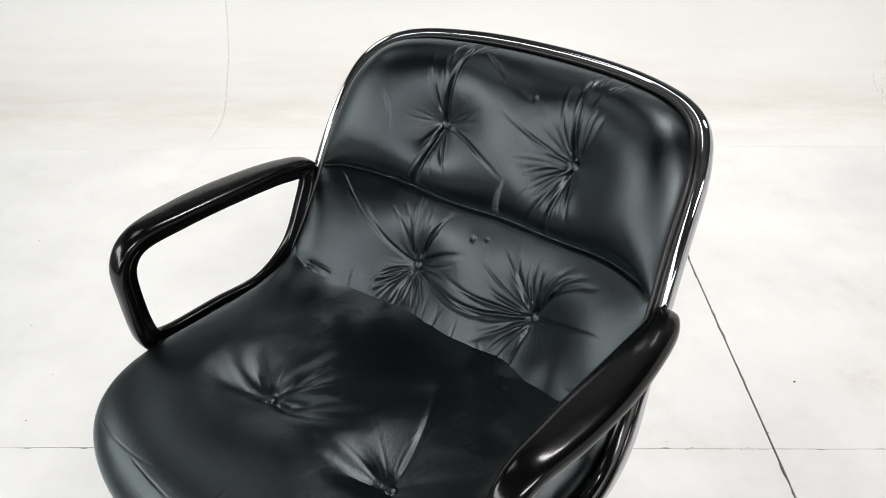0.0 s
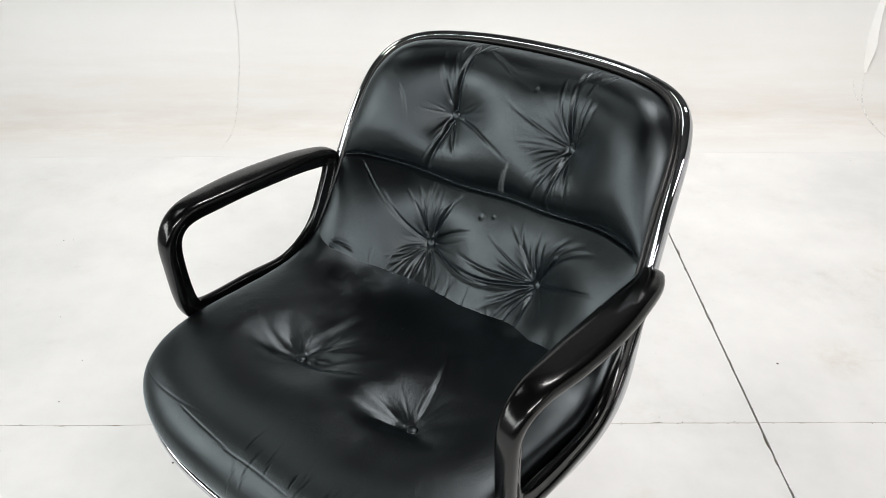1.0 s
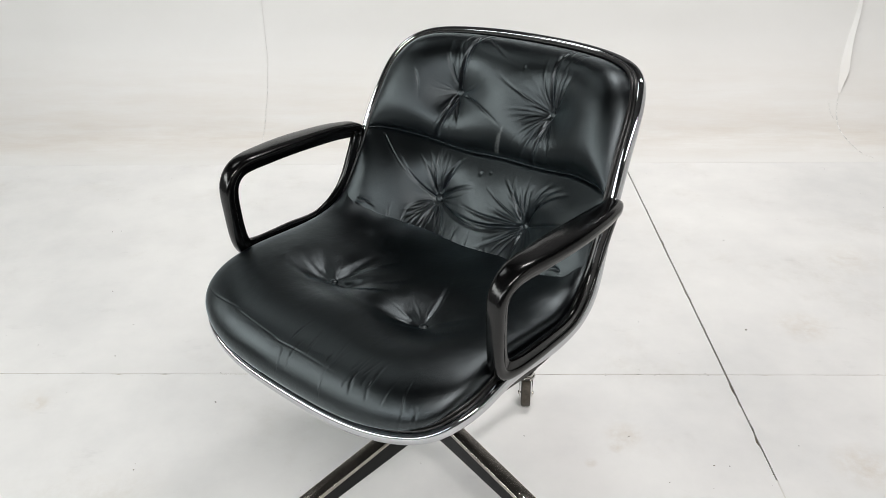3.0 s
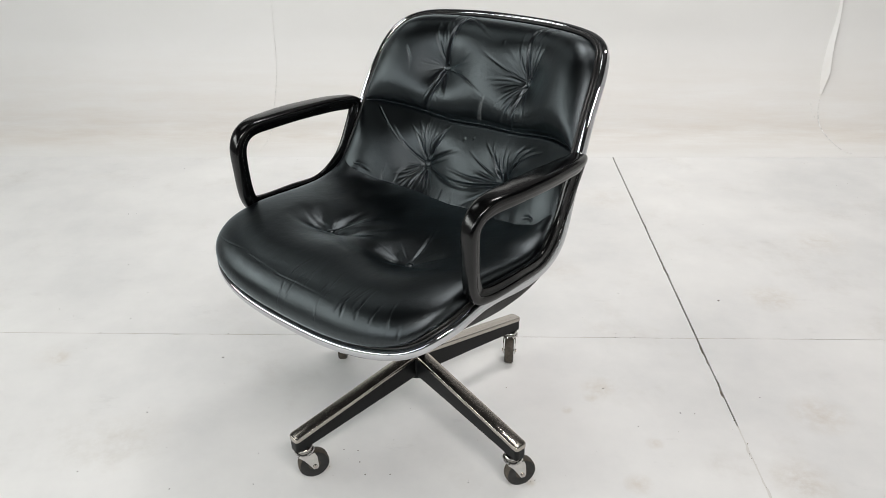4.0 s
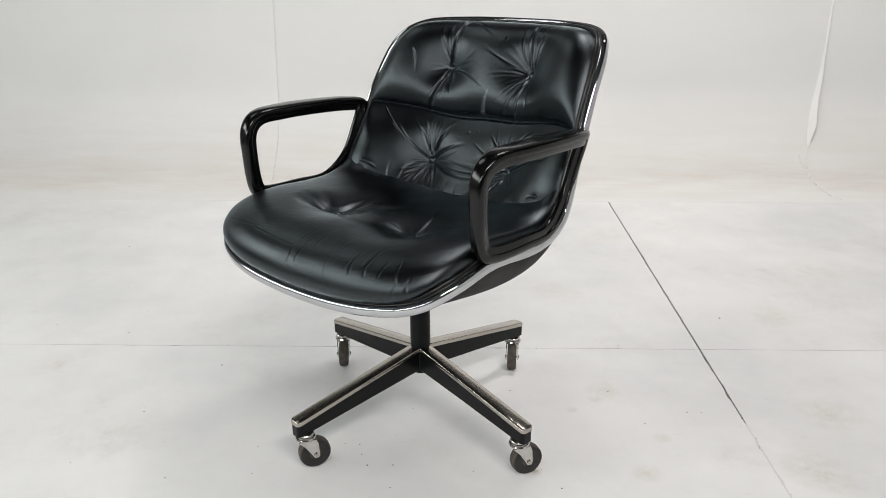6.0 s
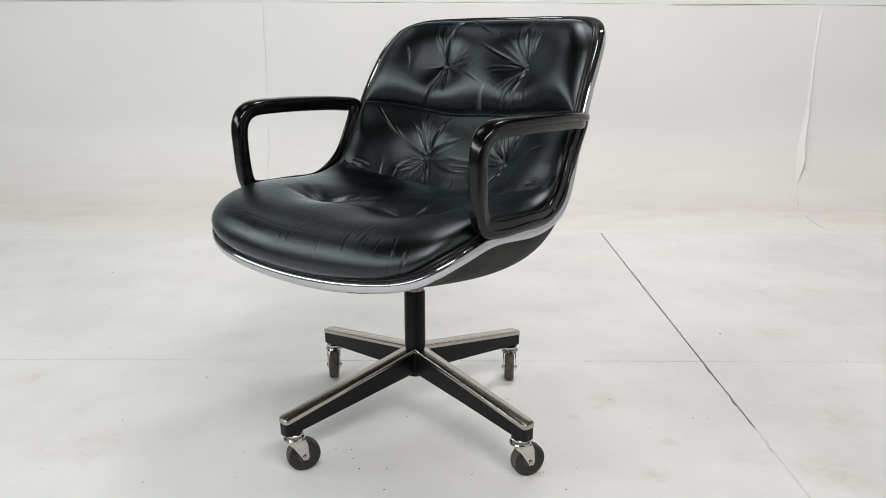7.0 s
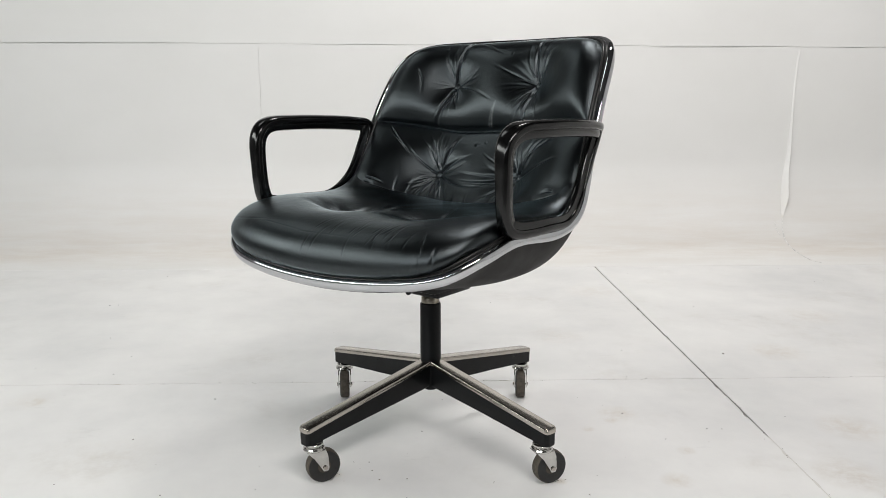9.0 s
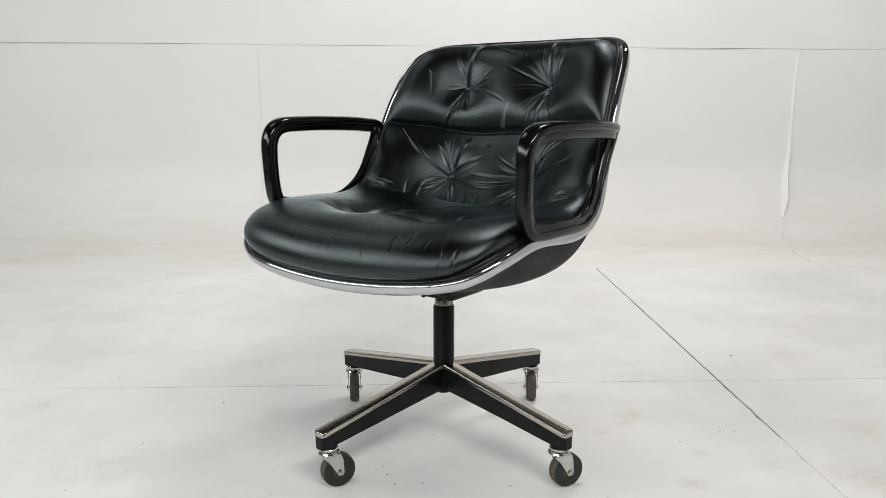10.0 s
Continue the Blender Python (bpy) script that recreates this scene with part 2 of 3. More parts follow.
def unit(a):
    return a / (np.linalg.norm(a, axis=-1, keepdims=True) + 1e-12)


def resample(p, n):
    s = np.r_[0, np.cumsum(np.linalg.norm(np.diff(p, axis=0), axis=1))]
    at = np.linspace(0, s[-1], n)
    return np.stack([np.interp(at, s, p[:, k]) for k in range(p.shape[1])], 1)


def resample_by(p, k, n):
    """Rows at even steps of column k."""
    at = np.linspace(p[0, k], p[-1, k], n)
    return np.stack([np.interp(at, p[:, k], p[:, c]) for c in range(p.shape[1])], 1)


def smooth_rows(p, rounds, closed=True):
    p = p.copy()
    for _ in range(rounds):
        q = (np.roll(p, 1, 0) + 2 * p + np.roll(p, -1, 0)) / 4
        if not closed:
            q[0], q[-1] = p[0], p[-1]
        p = q
    return p


def tube(name, path, e1, e2, section):
    """A closed section of (a, b) pairs carried round a closed path, a along e1 and b along e2."""
    sec = np.asarray(section)
    if sec.ndim == 2:
        sec = np.broadcast_to(sec, (len(path), *sec.shape))
    pts = path[:, None] + sec[..., :1] * e1[:, None] + sec[..., 1:] * e2[:, None]
    return grid_mesh(name, pts, True, True)


def lathe(bm, profile, m=Matrix(), n=24):
    """Adds a turned shape from (radius, height) pairs to a bmesh."""
    rings = []
    for r, z in profile:
        rings.append([bm.verts.new(m @ Vector((r * math.cos(6.28318 * k / n), r * math.sin(6.28318 * k / n), z))) for k in range(n)])
    for a, b in zip(rings, rings[1:]):
        for k in range(n):
            bm.faces.new((a[k], a[(k + 1) % n], b[(k + 1) % n], b[k]))
    bm.faces.new(rings[0][::-1])
    bm.faces.new(rings[-1])
    return bm


def box(bm, x0, x1, y0, y1, z0, z1, m=Matrix(), bevel=0.0):
    made = bmesh.ops.create_cube(bm, size=1)["verts"]
    for v in made:
        v.co = m @ Vector((x0 + (v.co.x + 0.5) * (x1 - x0), y0 + (v.co.y + 0.5) * (y1 - y0), z0 + (v.co.z + 0.5) * (z1 - z0)))
    if bevel:
        edges = list({e for v in made for e in v.link_edges})
        bmesh.ops.bevel(bm, geom=edges, offset=bevel, segments=2, affect="EDGES", profile=0.5)
    return bm


# ---- floor and backdrop ----
JOINT_X, JOINT_Y, COVE_Y, BACK_Y = 0.655, 0.985, 2.33, 2.85
bm = box(bmesh.new(), -3.6, 3.6, -3.6, 3.2, -0.20, -0.005)
floor = tagged(part("floor", bm, DARK_JOINT, smooth=False), "white painted concrete studio floor with thin open joints", "floor", kind="structure")


def chipped(fixed, a, b, away, along_x):
    """The worn edge of a slab along a joint, from a to b, away from the joint by its gap and small chips."""
    out = []
    for k in range(int(abs(b - a) / 0.005) + 1):
        q = a + (b - a) * k / int(abs(b - a) / 0.005)
        if abs(q) > 2.4 and 0 < k < int(abs(b - a) / 0.005):
            continue
        chip = max(0.0, noise.noise((q * 26, fixed, away * 3)) - 0.30) * 0.008 + 0.0007 * abs(noise.noise((q * 90, fixed, away)))
        p = fixed + away * ((0.0009 if along_x else 0.0020 if q > 0.9 else 0.0014) + chip)
        out.append((q, p) if along_x else (p, q))
    return out


def slab(sx, sy):
    """One of four slabs round the crossing of the joints; sx, sy: the side on which it lies."""
    x1, y1 = 3.5 * sx, 3.1 if sy > 0 else -1.3
    outline = chipped(JOINT_Y, x1, JOINT_X + 0.002 * sx, sy, True) + chipped(JOINT_X, JOINT_Y + 0.002 * sy, y1, sx, False) + [(x1, y1)]
    bm = bmesh.new()
    top = bm.faces.new([bm.verts.new((x, y, 0.0)) for x, y in outline])
    made = bmesh.ops.extrude_face_region(bm, geom=[top])["geom"]
    for v in made:
        if isinstance(v, bmesh.types.BMVert):
            v.co.z = -0.012
    bmesh.ops.recalc_face_normals(bm, faces=bm.faces)
    part("slab", bm, FLOOR, floor, smooth=False)


for sx in (-1, 1):
    for sy in (-1, 1):
        slab(sx, sy)
# unseen near floor, made dark so seat front and chrome mirror less white
part("slab", box(bmesh.new(), -3.5, 3.5, -3.5, -1.302, -0.012, 0.0), DARK_FLOOR, floor, "unseen floor before the painted slabs, darkened for the chair's reflections", smooth=False)
# the cross joint is mostly filled with old paint
FILLER, PALE_FILLER = joint_filler("filled_joint", 0.0), joint_filler("painted_joint", 0.25)
part("joint_filler", box(bmesh.new(), -3.4, JOINT_X - 0.001, JOINT_Y - 0.0009, JOINT_Y + 0.0009, -0.004, -0.0006), FILLER, floor, smooth=False)
part("joint_filler", box(bmesh.new(), JOINT_X + 0.001, 3.4, JOINT_Y - 0.0009, JOINT_Y + 0.0009, -0.004, -0.0006), FILLER, floor, smooth=False)

part("joint_filler", box(bmesh.new(), JOINT_X - 0.004, JOINT_X + 0.004, -1.28, 0.64, -0.004, -0.0003), PALE_FILLER, floor, smooth=False)

# the backdrop sweeps from the floor up into the wall
def cove(a):
    """A point (y, z) of the curve between floor and wall, a in 0..1."""
    return COVE_Y + (BACK_Y - COVE_Y) * math.sin(a * math.pi / 2), 0.0006 + 0.42 * (1 - math.cos(a * math.pi / 2))


def wall_y(z):
    """How far back the backdrop lies at height z."""
    c = 1 - min(max(z - 0.0012, 0) / 0.42, 1)
    return COVE_Y + (BACK_Y - COVE_Y) * math.sqrt(1 - c * c)


prof = [cove(k / 28) for k in range(29)] + [(BACK_Y, z) for z in np.linspace(0.46, 0.90, 8)]
SEAM_Z = 0.944
prof += [(BACK_Y, SEAM_Z - 0.0022), (BACK_Y + 0.005, SEAM_Z - 0.0018), (BACK_Y + 0.005, SEAM_Z + 0.0018), (BACK_Y - 0.001, SEAM_Z + 0.0022)]
# ends at 1.75, out of view, so the seat mirrors the dark above
prof += [(BACK_Y - 0.001, z) for z in np.linspace(1.0, 1.75, 10)]
back = prof + [(3.05, 1.75), (3.05, -0.003), (COVE_Y, -0.003)]
rows = []
for x in np.linspace(-3.4, 3.4, 341):
    wob = 0.0016 * noise.noise((x * 6, 0, 3)) + 0.003 * noise.noise((x * 1.3, 5, 0)) - 0.0058 * x
    gap = max(0.05, 0.30 + 0.8 * noise.noise((x * 4.5, 2, 1)))
    row = []
    for y, z in back:
        near_seam = math.exp(-(((z - SEAM_Z) / 0.1) ** 2))
        zz = SEAM_Z + (z - SEAM_Z) * gap if abs(z - SEAM_Z) < 0.003 else z
        wave = 0.0025 * noise.noise((x * 2.2, z * 2.0, 7)) if 0.1 < z < 1.7 and y < 3 else 0
        row.append((x, y + wave, zz + wob * near_seam))
    rows.append(row)
me = grid_mesh("wall_north", np.array(rows)[::-1], False, True)
wall_north = tagged(part("wall_north", me, WALL), "white painted studio backdrop wall curving into the floor", "wall", kind="structure")

# walls out of view close the room; their greys tune leather and chrome
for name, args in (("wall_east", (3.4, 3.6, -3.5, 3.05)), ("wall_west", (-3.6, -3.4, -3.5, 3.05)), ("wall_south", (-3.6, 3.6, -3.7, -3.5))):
    tagged(part(name, box(bmesh.new(), *args, 0.0, 2.6), SOUTH_WALL if name == "wall_south" else EAST_WALL if name == "wall_east" else WEST_WALL, smooth=False), "unseen studio wall, its grey set for the chair's reflections", "wall", kind="structure")
    tagged(part(name + "_upper", box(bmesh.new(), *args, 2.602, 3.6), SIDE_WALL, smooth=False), "unseen upper studio wall, darkened for the chair's reflections", "wall", kind="structure")
tagged(part("wall_north_upper", box(bmesh.new(), -3.6, 3.6, 3.06, 3.2, 0.0, 3.6), SIDE_WALL, smooth=False), "unseen wall behind the backdrop, darkened for the seat's reflections", "wall", kind="structure")
tagged(part("ceiling", box(bmesh.new(), -3.6, 3.6, -3.7, 3.05, 3.602, 3.75), CEILING, smooth=False), "unseen studio ceiling, darkened for the chair's reflections", "ceiling", kind="structure")



def ribbon(name, points, widths, lift, mat, label, thick=0.0008):
    """A narrow strip of the backdrop's skin along (x, z) points, lifted off the wall."""
    c = spline(points, 8)
    w = np.interp(np.linspace(0, 1, len(c)), np.linspace(0, 1, len(widths)), widths)
    l = np.interp(np.linspace(0, 1, len(c)), np.linspace(0, 1, len(lift)), lift)
    rows = []
    for k, (x, z) in enumerate(c):
        x += 0.0025 * noise.noise((z * 14, x, 4))
        y = wall_y(z)
        ny = (BACK_Y - y) / (BACK_Y - COVE_Y + 0.02)
        lz = math.sqrt(max(0.0, ny))
        rows.append([(x - w[k], y - 0.0008, z + 0.001 * lz), (x, y - l[k] * 0.5, z + l[k] * lz), (x + w[k], y - l[k], z + l[k] * lz), (x + w[k], y - l[k] + thick, z + l[k] * lz - thick)])
    return part(name, grid_mesh(name, np.array(rows)), mat, wall_north, label)


CRACK = plain("grey_crack", (0.69, 0.685, 0.665), 0.9, 0.0, 0.3, 60)
ribbon("crack", [(-0.826, 0.93), (-0.824, 0.70), (-0.830, 0.45), (-0.826, 0.25), (-0.822, 0.10), (-0.812, 0.03), (-0.83, 0.004)], (0.0012, 0.0006, 0.0006, 0.0010, 0.0013, 0.0010, 0.0005), (0.0024, 0.0024), CRACK, "thin grey crack down the backdrop")
ribbon("loose_strip", [(1.700, 0.92), (1.690, 0.80), (1.688, 0.60), (1.682, 0.42), (1.655, 0.24), (1.625, 0.15)], (0.005, 0.004, 0.004, 0.008, 0.015, 0.004), (0.004, 0.005, 0.007, 0.014, 0.026, 0.005), WALL, "white strip of paint skin peeling off")
ribbon("crack", [(1.622, 0.145), (1.590, 0.075), (1.586, 0.040), (1.610, 0.008), (1.640, 0.002)], (0.0010, 0.0024, 0.0020, 0.0022, 0.0006), (0.0024, 0.0024), CRACK, "thin grey crack down the backdrop")
ribbon("crack", [(1.578, 0.13), (1.572, 0.10), (1.576, 0.075)], (0.0006, 0.0022, 0.0006), (0.0024, 0.0024), CRACK, "thin grey crack down the backdrop")



def flake(x0, x1, z0, tall, seed):
    """A ragged patch of paint skin that stands proud along the backdrop's seam."""
    n = int((x1 - x0) / 0.012)
    edge = [(x0 + (x1 - x0) * k / n, z0 + tall * (0.15 + max(0.0, 0.55 + 0.9 * noise.noise((k * 0.19, seed, 2)) + 0.5 * noise.noise((k * 0.7, seed, 5)))) * math.sin(math.pi * k / n) ** 0.4) for k in range(n + 1)]
    bm = bmesh.new()
    face = bm.faces.new([bm.verts.new((x, BACK_Y - 0.0042, z)) for x, z in edge + [(x1, z0), (x0, z0)]])
    made = bmesh.ops.extrude_face_region(bm, geom=[face])["geom"]
    for v in made:
        if isinstance(v, bmesh.types.BMVert):
            v.co.y = BACK_Y + 0.002
    bmesh.ops.recalc_face_normals(bm, faces=bm.faces)
    part("paint_flake", bm, WALL, wall_north, "ragged patch of lifted white paint", smooth=False)


flake(1.02, 1.42, SEAM_Z + 0.001 - 0.0058 * 1.2, 0.028, 3)
flake(-2.15, -1.25, SEAM_Z + 0.001 + 0.0058 * 1.7, 0.022, 8)

# ---- the chair ----
chair = new("office_chair")
chair.matrix_world = pose(-0.0495, 0.6795, 0, 0, 0, -38.96)
tagged(chair, "black buttoned leather swivel armchair with chrome rim on caster base", "office chair")

# half of the rim, from the middle of the front edge to the middle of the top
RIM = np.array([(0, -0.326, 0.392), (0.147, -0.322, 0.401), (0.247, -0.289, 0.417), (0.292, -0.232, 0.448), (0.297, -0.143, 0.465), (0.301, -0.018, 0.461),
                (0.299, 0.065, 0.491), (0.287, 0.124, 0.586), (0.279, 0.179, 0.693), (0.267, 0.236, 0.773), (0.230, 0.287, 0.807), (0.135, 0.330, 0.815), (0, 0.346, 0.816)])
FLIP = np.array([-1.0, 1, 1])
ring = spline(np.vstack([RIM, RIM[-2:0:-1] * FLIP]), 64, True)
ring = resample(np.vstack([ring, ring[:1]]), 1441)[:-1]
ring = smooth_rows(ring, 110)
ring = (ring + np.roll(ring[::-1], 1, 0) * FLIP) / 2
tang = unit(np.roll(ring, -1, 0) - np.roll(ring, 1, 0))
medial = resample(np.array([(0, -0.20, 0.43), (0, 0.04, 0.44), (0, 0.12, 0.52), (0, 0.22, 0.72)]), 80)
near = medial[((ring[:, None] - medial) ** 2).sum(-1).argmin(1)]
near = smooth_rows(near, 200)
inward = near - ring
inward = unit(inward - (inward * tang).sum(-1, keepdims=True) * tang)
normal = unit(np.cross(tang, inward))

t = np.linspace(0, 2 * math.pi, 40, endpoint=False)
boxy = lambda a: np.sign(a) * np.abs(a) ** 0.75
half = np.stack([-boxy(np.cos(t)) * np.where(np.cos(t) > 0, 0.0085, 0.0055), 0.0004 + 0.0098 * boxy(np.sin(t))], 1)
part("rim", tube("rim", ring[::2], inward[::2], normal[::2], half), CHROME, chair, "polished chrome edge band")
for name, inset, up, r in (("edge_trim", 0.0062, 0.0078, 0.0030), ("piping", 0.0108, 0.0112, 0.0036)):
    sec = np.stack([inset + r * np.cos(t), up + r * np.sin(t)], 1)
    part(name, tube(name, ring[::3], inward[::3], normal[::3], sec), VINYL, chair)

# the bucket between the rims: a patch over four edges, deepened along its middle
NR = len(ring)
CORNER_F, CORNER_T = 168, 548


def edges_of(curve, nu, nv):
    front = np.vstack([curve[NR - CORNER_F:], curve[:CORNER_F + 1]])
    right = curve[CORNER_F:CORNER_T + 1]
    top = curve[CORNER_T:NR - CORNER_T + 1][::-1]
    return resample(front, nu), resample(top, nu), resample(right, nv)


def bucket(curve, middle, power, nu, v):
    """Points and lengths of the patch at nu columns and the rows v in 0..1; middle: rows (v, y, z)."""
    fine = 1201
    front, top, right = edges_of(curve, nu, fine)
    right = np.stack([np.interp(v, np.linspace(0, 1, fine), right[:, k]) for k in range(3)], 1)
    left = right * FLIP
    u = np.linspace(-1, 1, nu)
    s, w = ((u + 1) / 2)[None, :, None], v[:, None, None]
    p = (1 - w) * front[None] + w * top[None] + (1 - s) * left[:, None] + s * right[:, None]
    p = p - ((1 - w) * ((1 - s) * front[0] + s * front[-1]) + w * ((1 - s) * top[0] + s * top[-1]))
    mid = smooth_rows(resample_by(spline(middle, 40), 0, 400), 60, False)
    mid = np.stack([np.interp(v, mid[:, 0], mid[:, k]) for k in (1, 2)], 1)
    core = np.concatenate([np.zeros((len(v), 1)), mid], 1)
    deep = core - p[:, nu // 2]
    shape = 1 - np.abs(u)[None, :] ** (power(v)[:, None])
    return p + shape[..., None] * deep[:, None], u


shell_mid = [(0, -0.328, 0.386), (0.08, -0.300, 0.386), (0.22, -0.20, 0.370), (0.38, -0.06, 0.357), (0.50, 0.06, 0.363), (0.58, 0.147, 0.405),
             (0.66, 0.185, 0.50), (0.76, 0.222, 0.61), (0.88, 0.270, 0.74), (0.96, 0.318, 0.788), (1, 0.345, 0.811)]
p, _ = bucket(ring + 0.003 * inward, shell_mid, lambda v: 6.0 - 3.4 * v ** 2, 81, np.linspace(0, 1, 101))
shell = part("shell", grid_mesh("shell", p), SHELL_PLASTIC, chair, "charcoal plastic outer shell")
thick = shell.modifiers.new("thickness", "SOLIDIFY")
thick.thickness, thick.offset = 0.004, 1.0


def fold(P, Q, a, b, bend, depth, width, ridge=0.17):
    """A leather fold from a to b, bent sideways, fading towards b, with a low ridge on both sides."""
    a, b = np.array(a), np.array(b)
    d = b - a
    c = (a + b) / 2 + bend * np.array([-d[1], d[0]])
    best, along = np.full(P.shape, 9.0), np.zeros(P.shape)
    s = np.linspace(0, 1, 13)
    line = (1 - s)[:, None] ** 2 * a + 2 * (s * (1 - s))[:, None] * c + s[:, None] ** 2 * b
    lo, hi = line.min(0) - 8 * width, line.max(0) + 8 * width
    sel = (P > lo[0]) & (P < hi[0]) & (Q > lo[1]) & (Q < hi[1])
    out = np.zeros(P.shape)
    if not sel.any():
        return out
    x, y = P[sel], Q[sel]
    best, along = np.full(x.shape, 9.0), np.zeros(x.shape)
    for k in range(12):
        e = line[k + 1] - line[k]
        f = np.clip(((x - line[k][0]) * e[0] + (y - line[k][1]) * e[1]) / (e @ e + 1e-12), 0, 1)
        r = np.hypot(x - line[k][0] - f * e[0], y - line[k][1] - f * e[1])
        closer = r < best
        best[closer], along[closer] = r[closer], (s[k] + f[closer] / 12)
    w = 1.15 * width * (0.75 + 0.5 * along)
    fade = np.clip(along / 0.10, 0.15, 1) * np.clip((1 - along) / 0.7, 0, 1)
    g = (best / w) ** 2
    out[sel] = -depth * fade * (np.exp(-g) - ridge * np.exp(-g / 6.5))
    return out


def quarter(d, w):
    return np.sqrt(1 - np.exp(-2.6 * np.clip(d / w, 0, None)))


def lay(name, curve, middle, power, nu, v, puff, label):
    """A cushion: the patch with its stuffing pushed out along the normals."""
    p, u = bucket(curve, middle, power, nu, v)
    rows = np.r_[0, np.cumsum(np.linalg.norm(np.diff(p[:, nu // 2], axis=0), axis=1))]
    across = np.cumsum(np.linalg.norm(np.diff(p, axis=1, prepend=p[:, :1]), axis=2), axis=1)
    across = across - across[:, nu // 2:nu // 2 + 1]
    P, Q = across, np.broadcast_to(rows[:, None], across.shape)
    half_w = across[:, -1:]
    side = np.minimum(half_w - P, P - across[:, :1])
    n = unit(np.cross(np.gradient(p, axis=1), np.gradient(p, axis=0)))
    h = puff(P, Q, side, rows[-1], p)
    ob = part(name, grid_mesh(name, (p + h[..., None] * n)[::-1]), LEATHER, chair, label)
    return ob, p, n, P, rows, h


def place_of(p, rows, P, x, y=None, z=None):
    """The (P, Q) of the patch nearest to a place at width x and a given depth or height."""
    d = (p[..., 0] - x) ** 2
    d = d + ((p[..., 1] - y) ** 2 if y is not None else 0) + ((p[..., 2] - z) ** 2 if z is not None else 0)
    i, j = np.unravel_index(d.argmin(), d.shape)
    return i, j, np.array([P[i, j], rows[i]])


def button_mesh():
    bm = bmesh.new()
    prof = [(0.0001, 0.0052)] + [(0.0080 * math.sin(a), 0.0012 + 0.0040 * math.cos(a)) for a in (0.35, 0.7, 1.0, 1.3, 1.57)] + [(0.0076, -0.001), (0.006, -0.004)]
    lathe(bm, prof[::-1], n=20)
    me = bpy.data.meshes.new("button")
    bm.to_mesh(me)
    bm.free()
    return me


BUTTON = button_mesh()


def put_button(parent, at, n, sink=0.0):
    ob = part("button", BUTTON, LEATHER, parent)
    q = Vector(n).to_track_quat("Z", "Y").to_matrix().to_4x4()
    ob.matrix_local = Matrix.Translation(Vector(at) - sink * Vector(n)) @ q
    return ob


rnd = random.Random(4)


def tufts(P, Q, at, fans):
    """Folds that run out of a button: fans of (angle from, angle to, number, length, depth)."""
    out = np.zeros(P.shape)
    for a0, a1, count, length, depth in fans:
        for k in range(count):
            a = radians(a0 + (a1 - a0) * (k + 0.5 + rnd.uniform(-0.35, 0.35)) / count)
            r0, r1 = rnd.uniform(0.009, 0.018), length * rnd.uniform(0.6, 1.2)
            d = np.array([math.cos(a), math.sin(a)])
            out += fold(P, Q, at + r0 * d, at + r1 * d, rnd.uniform(-0.20, 0.20), 0.75 * depth * rnd.uniform(0.5, 1.4), rnd.uniform(0.0018, 0.0034), 0.30)
    return out


cushion_edge = ring + 0.0108 * inward + 0.0120 * normal
SEAT_MID = [(0, -0.316, 0.402), (0.05, -0.312, 0.430), (0.12, -0.280, 0.452), (0.20, -0.215, 0.464), (0.30, -0.135, 0.465), (0.42, -0.02, 0.456), (0.50, 0.06, 0.453), (0.60, 0.16, 0.446)]
BACK_MID = [(0.48, 0.112, 0.412), (0.54, 0.126, 0.445), (0.60, 0.150, 0.492), (0.66, 0.171, 0.538), (0.75, 0.209, 0.628), (0.86, 0.250, 0.721), (0.93, 0.280, 0.773), (0.98, 0.316, 0.799), (1, 0.332, 0.806)]
seat_at, back_at = {}, {}


def dimple(P, Q, at, wide, pinch=0.34):
    """How far the stuffing is left standing round a button, 0 at it."""
    r = np.hypot(P - at[0], Q - at[1])
    return 1 - 0.62 * np.exp(-((r / wide) ** 2)) - pinch * np.exp(-r / (0.25 * wide))


def dent(P, Q, at, r, depth):
    return -depth * np.exp(-(((P - at[0]) ** 2 + (Q - at[1]) ** 2) / r**2))


def soft_fold(P, Q, a, b, bend, depth, width):
    """A broad shallow fold of slack leather."""
    return fold(P, Q, a, b, bend, depth * 1.2, width * 2.3, 0.06)


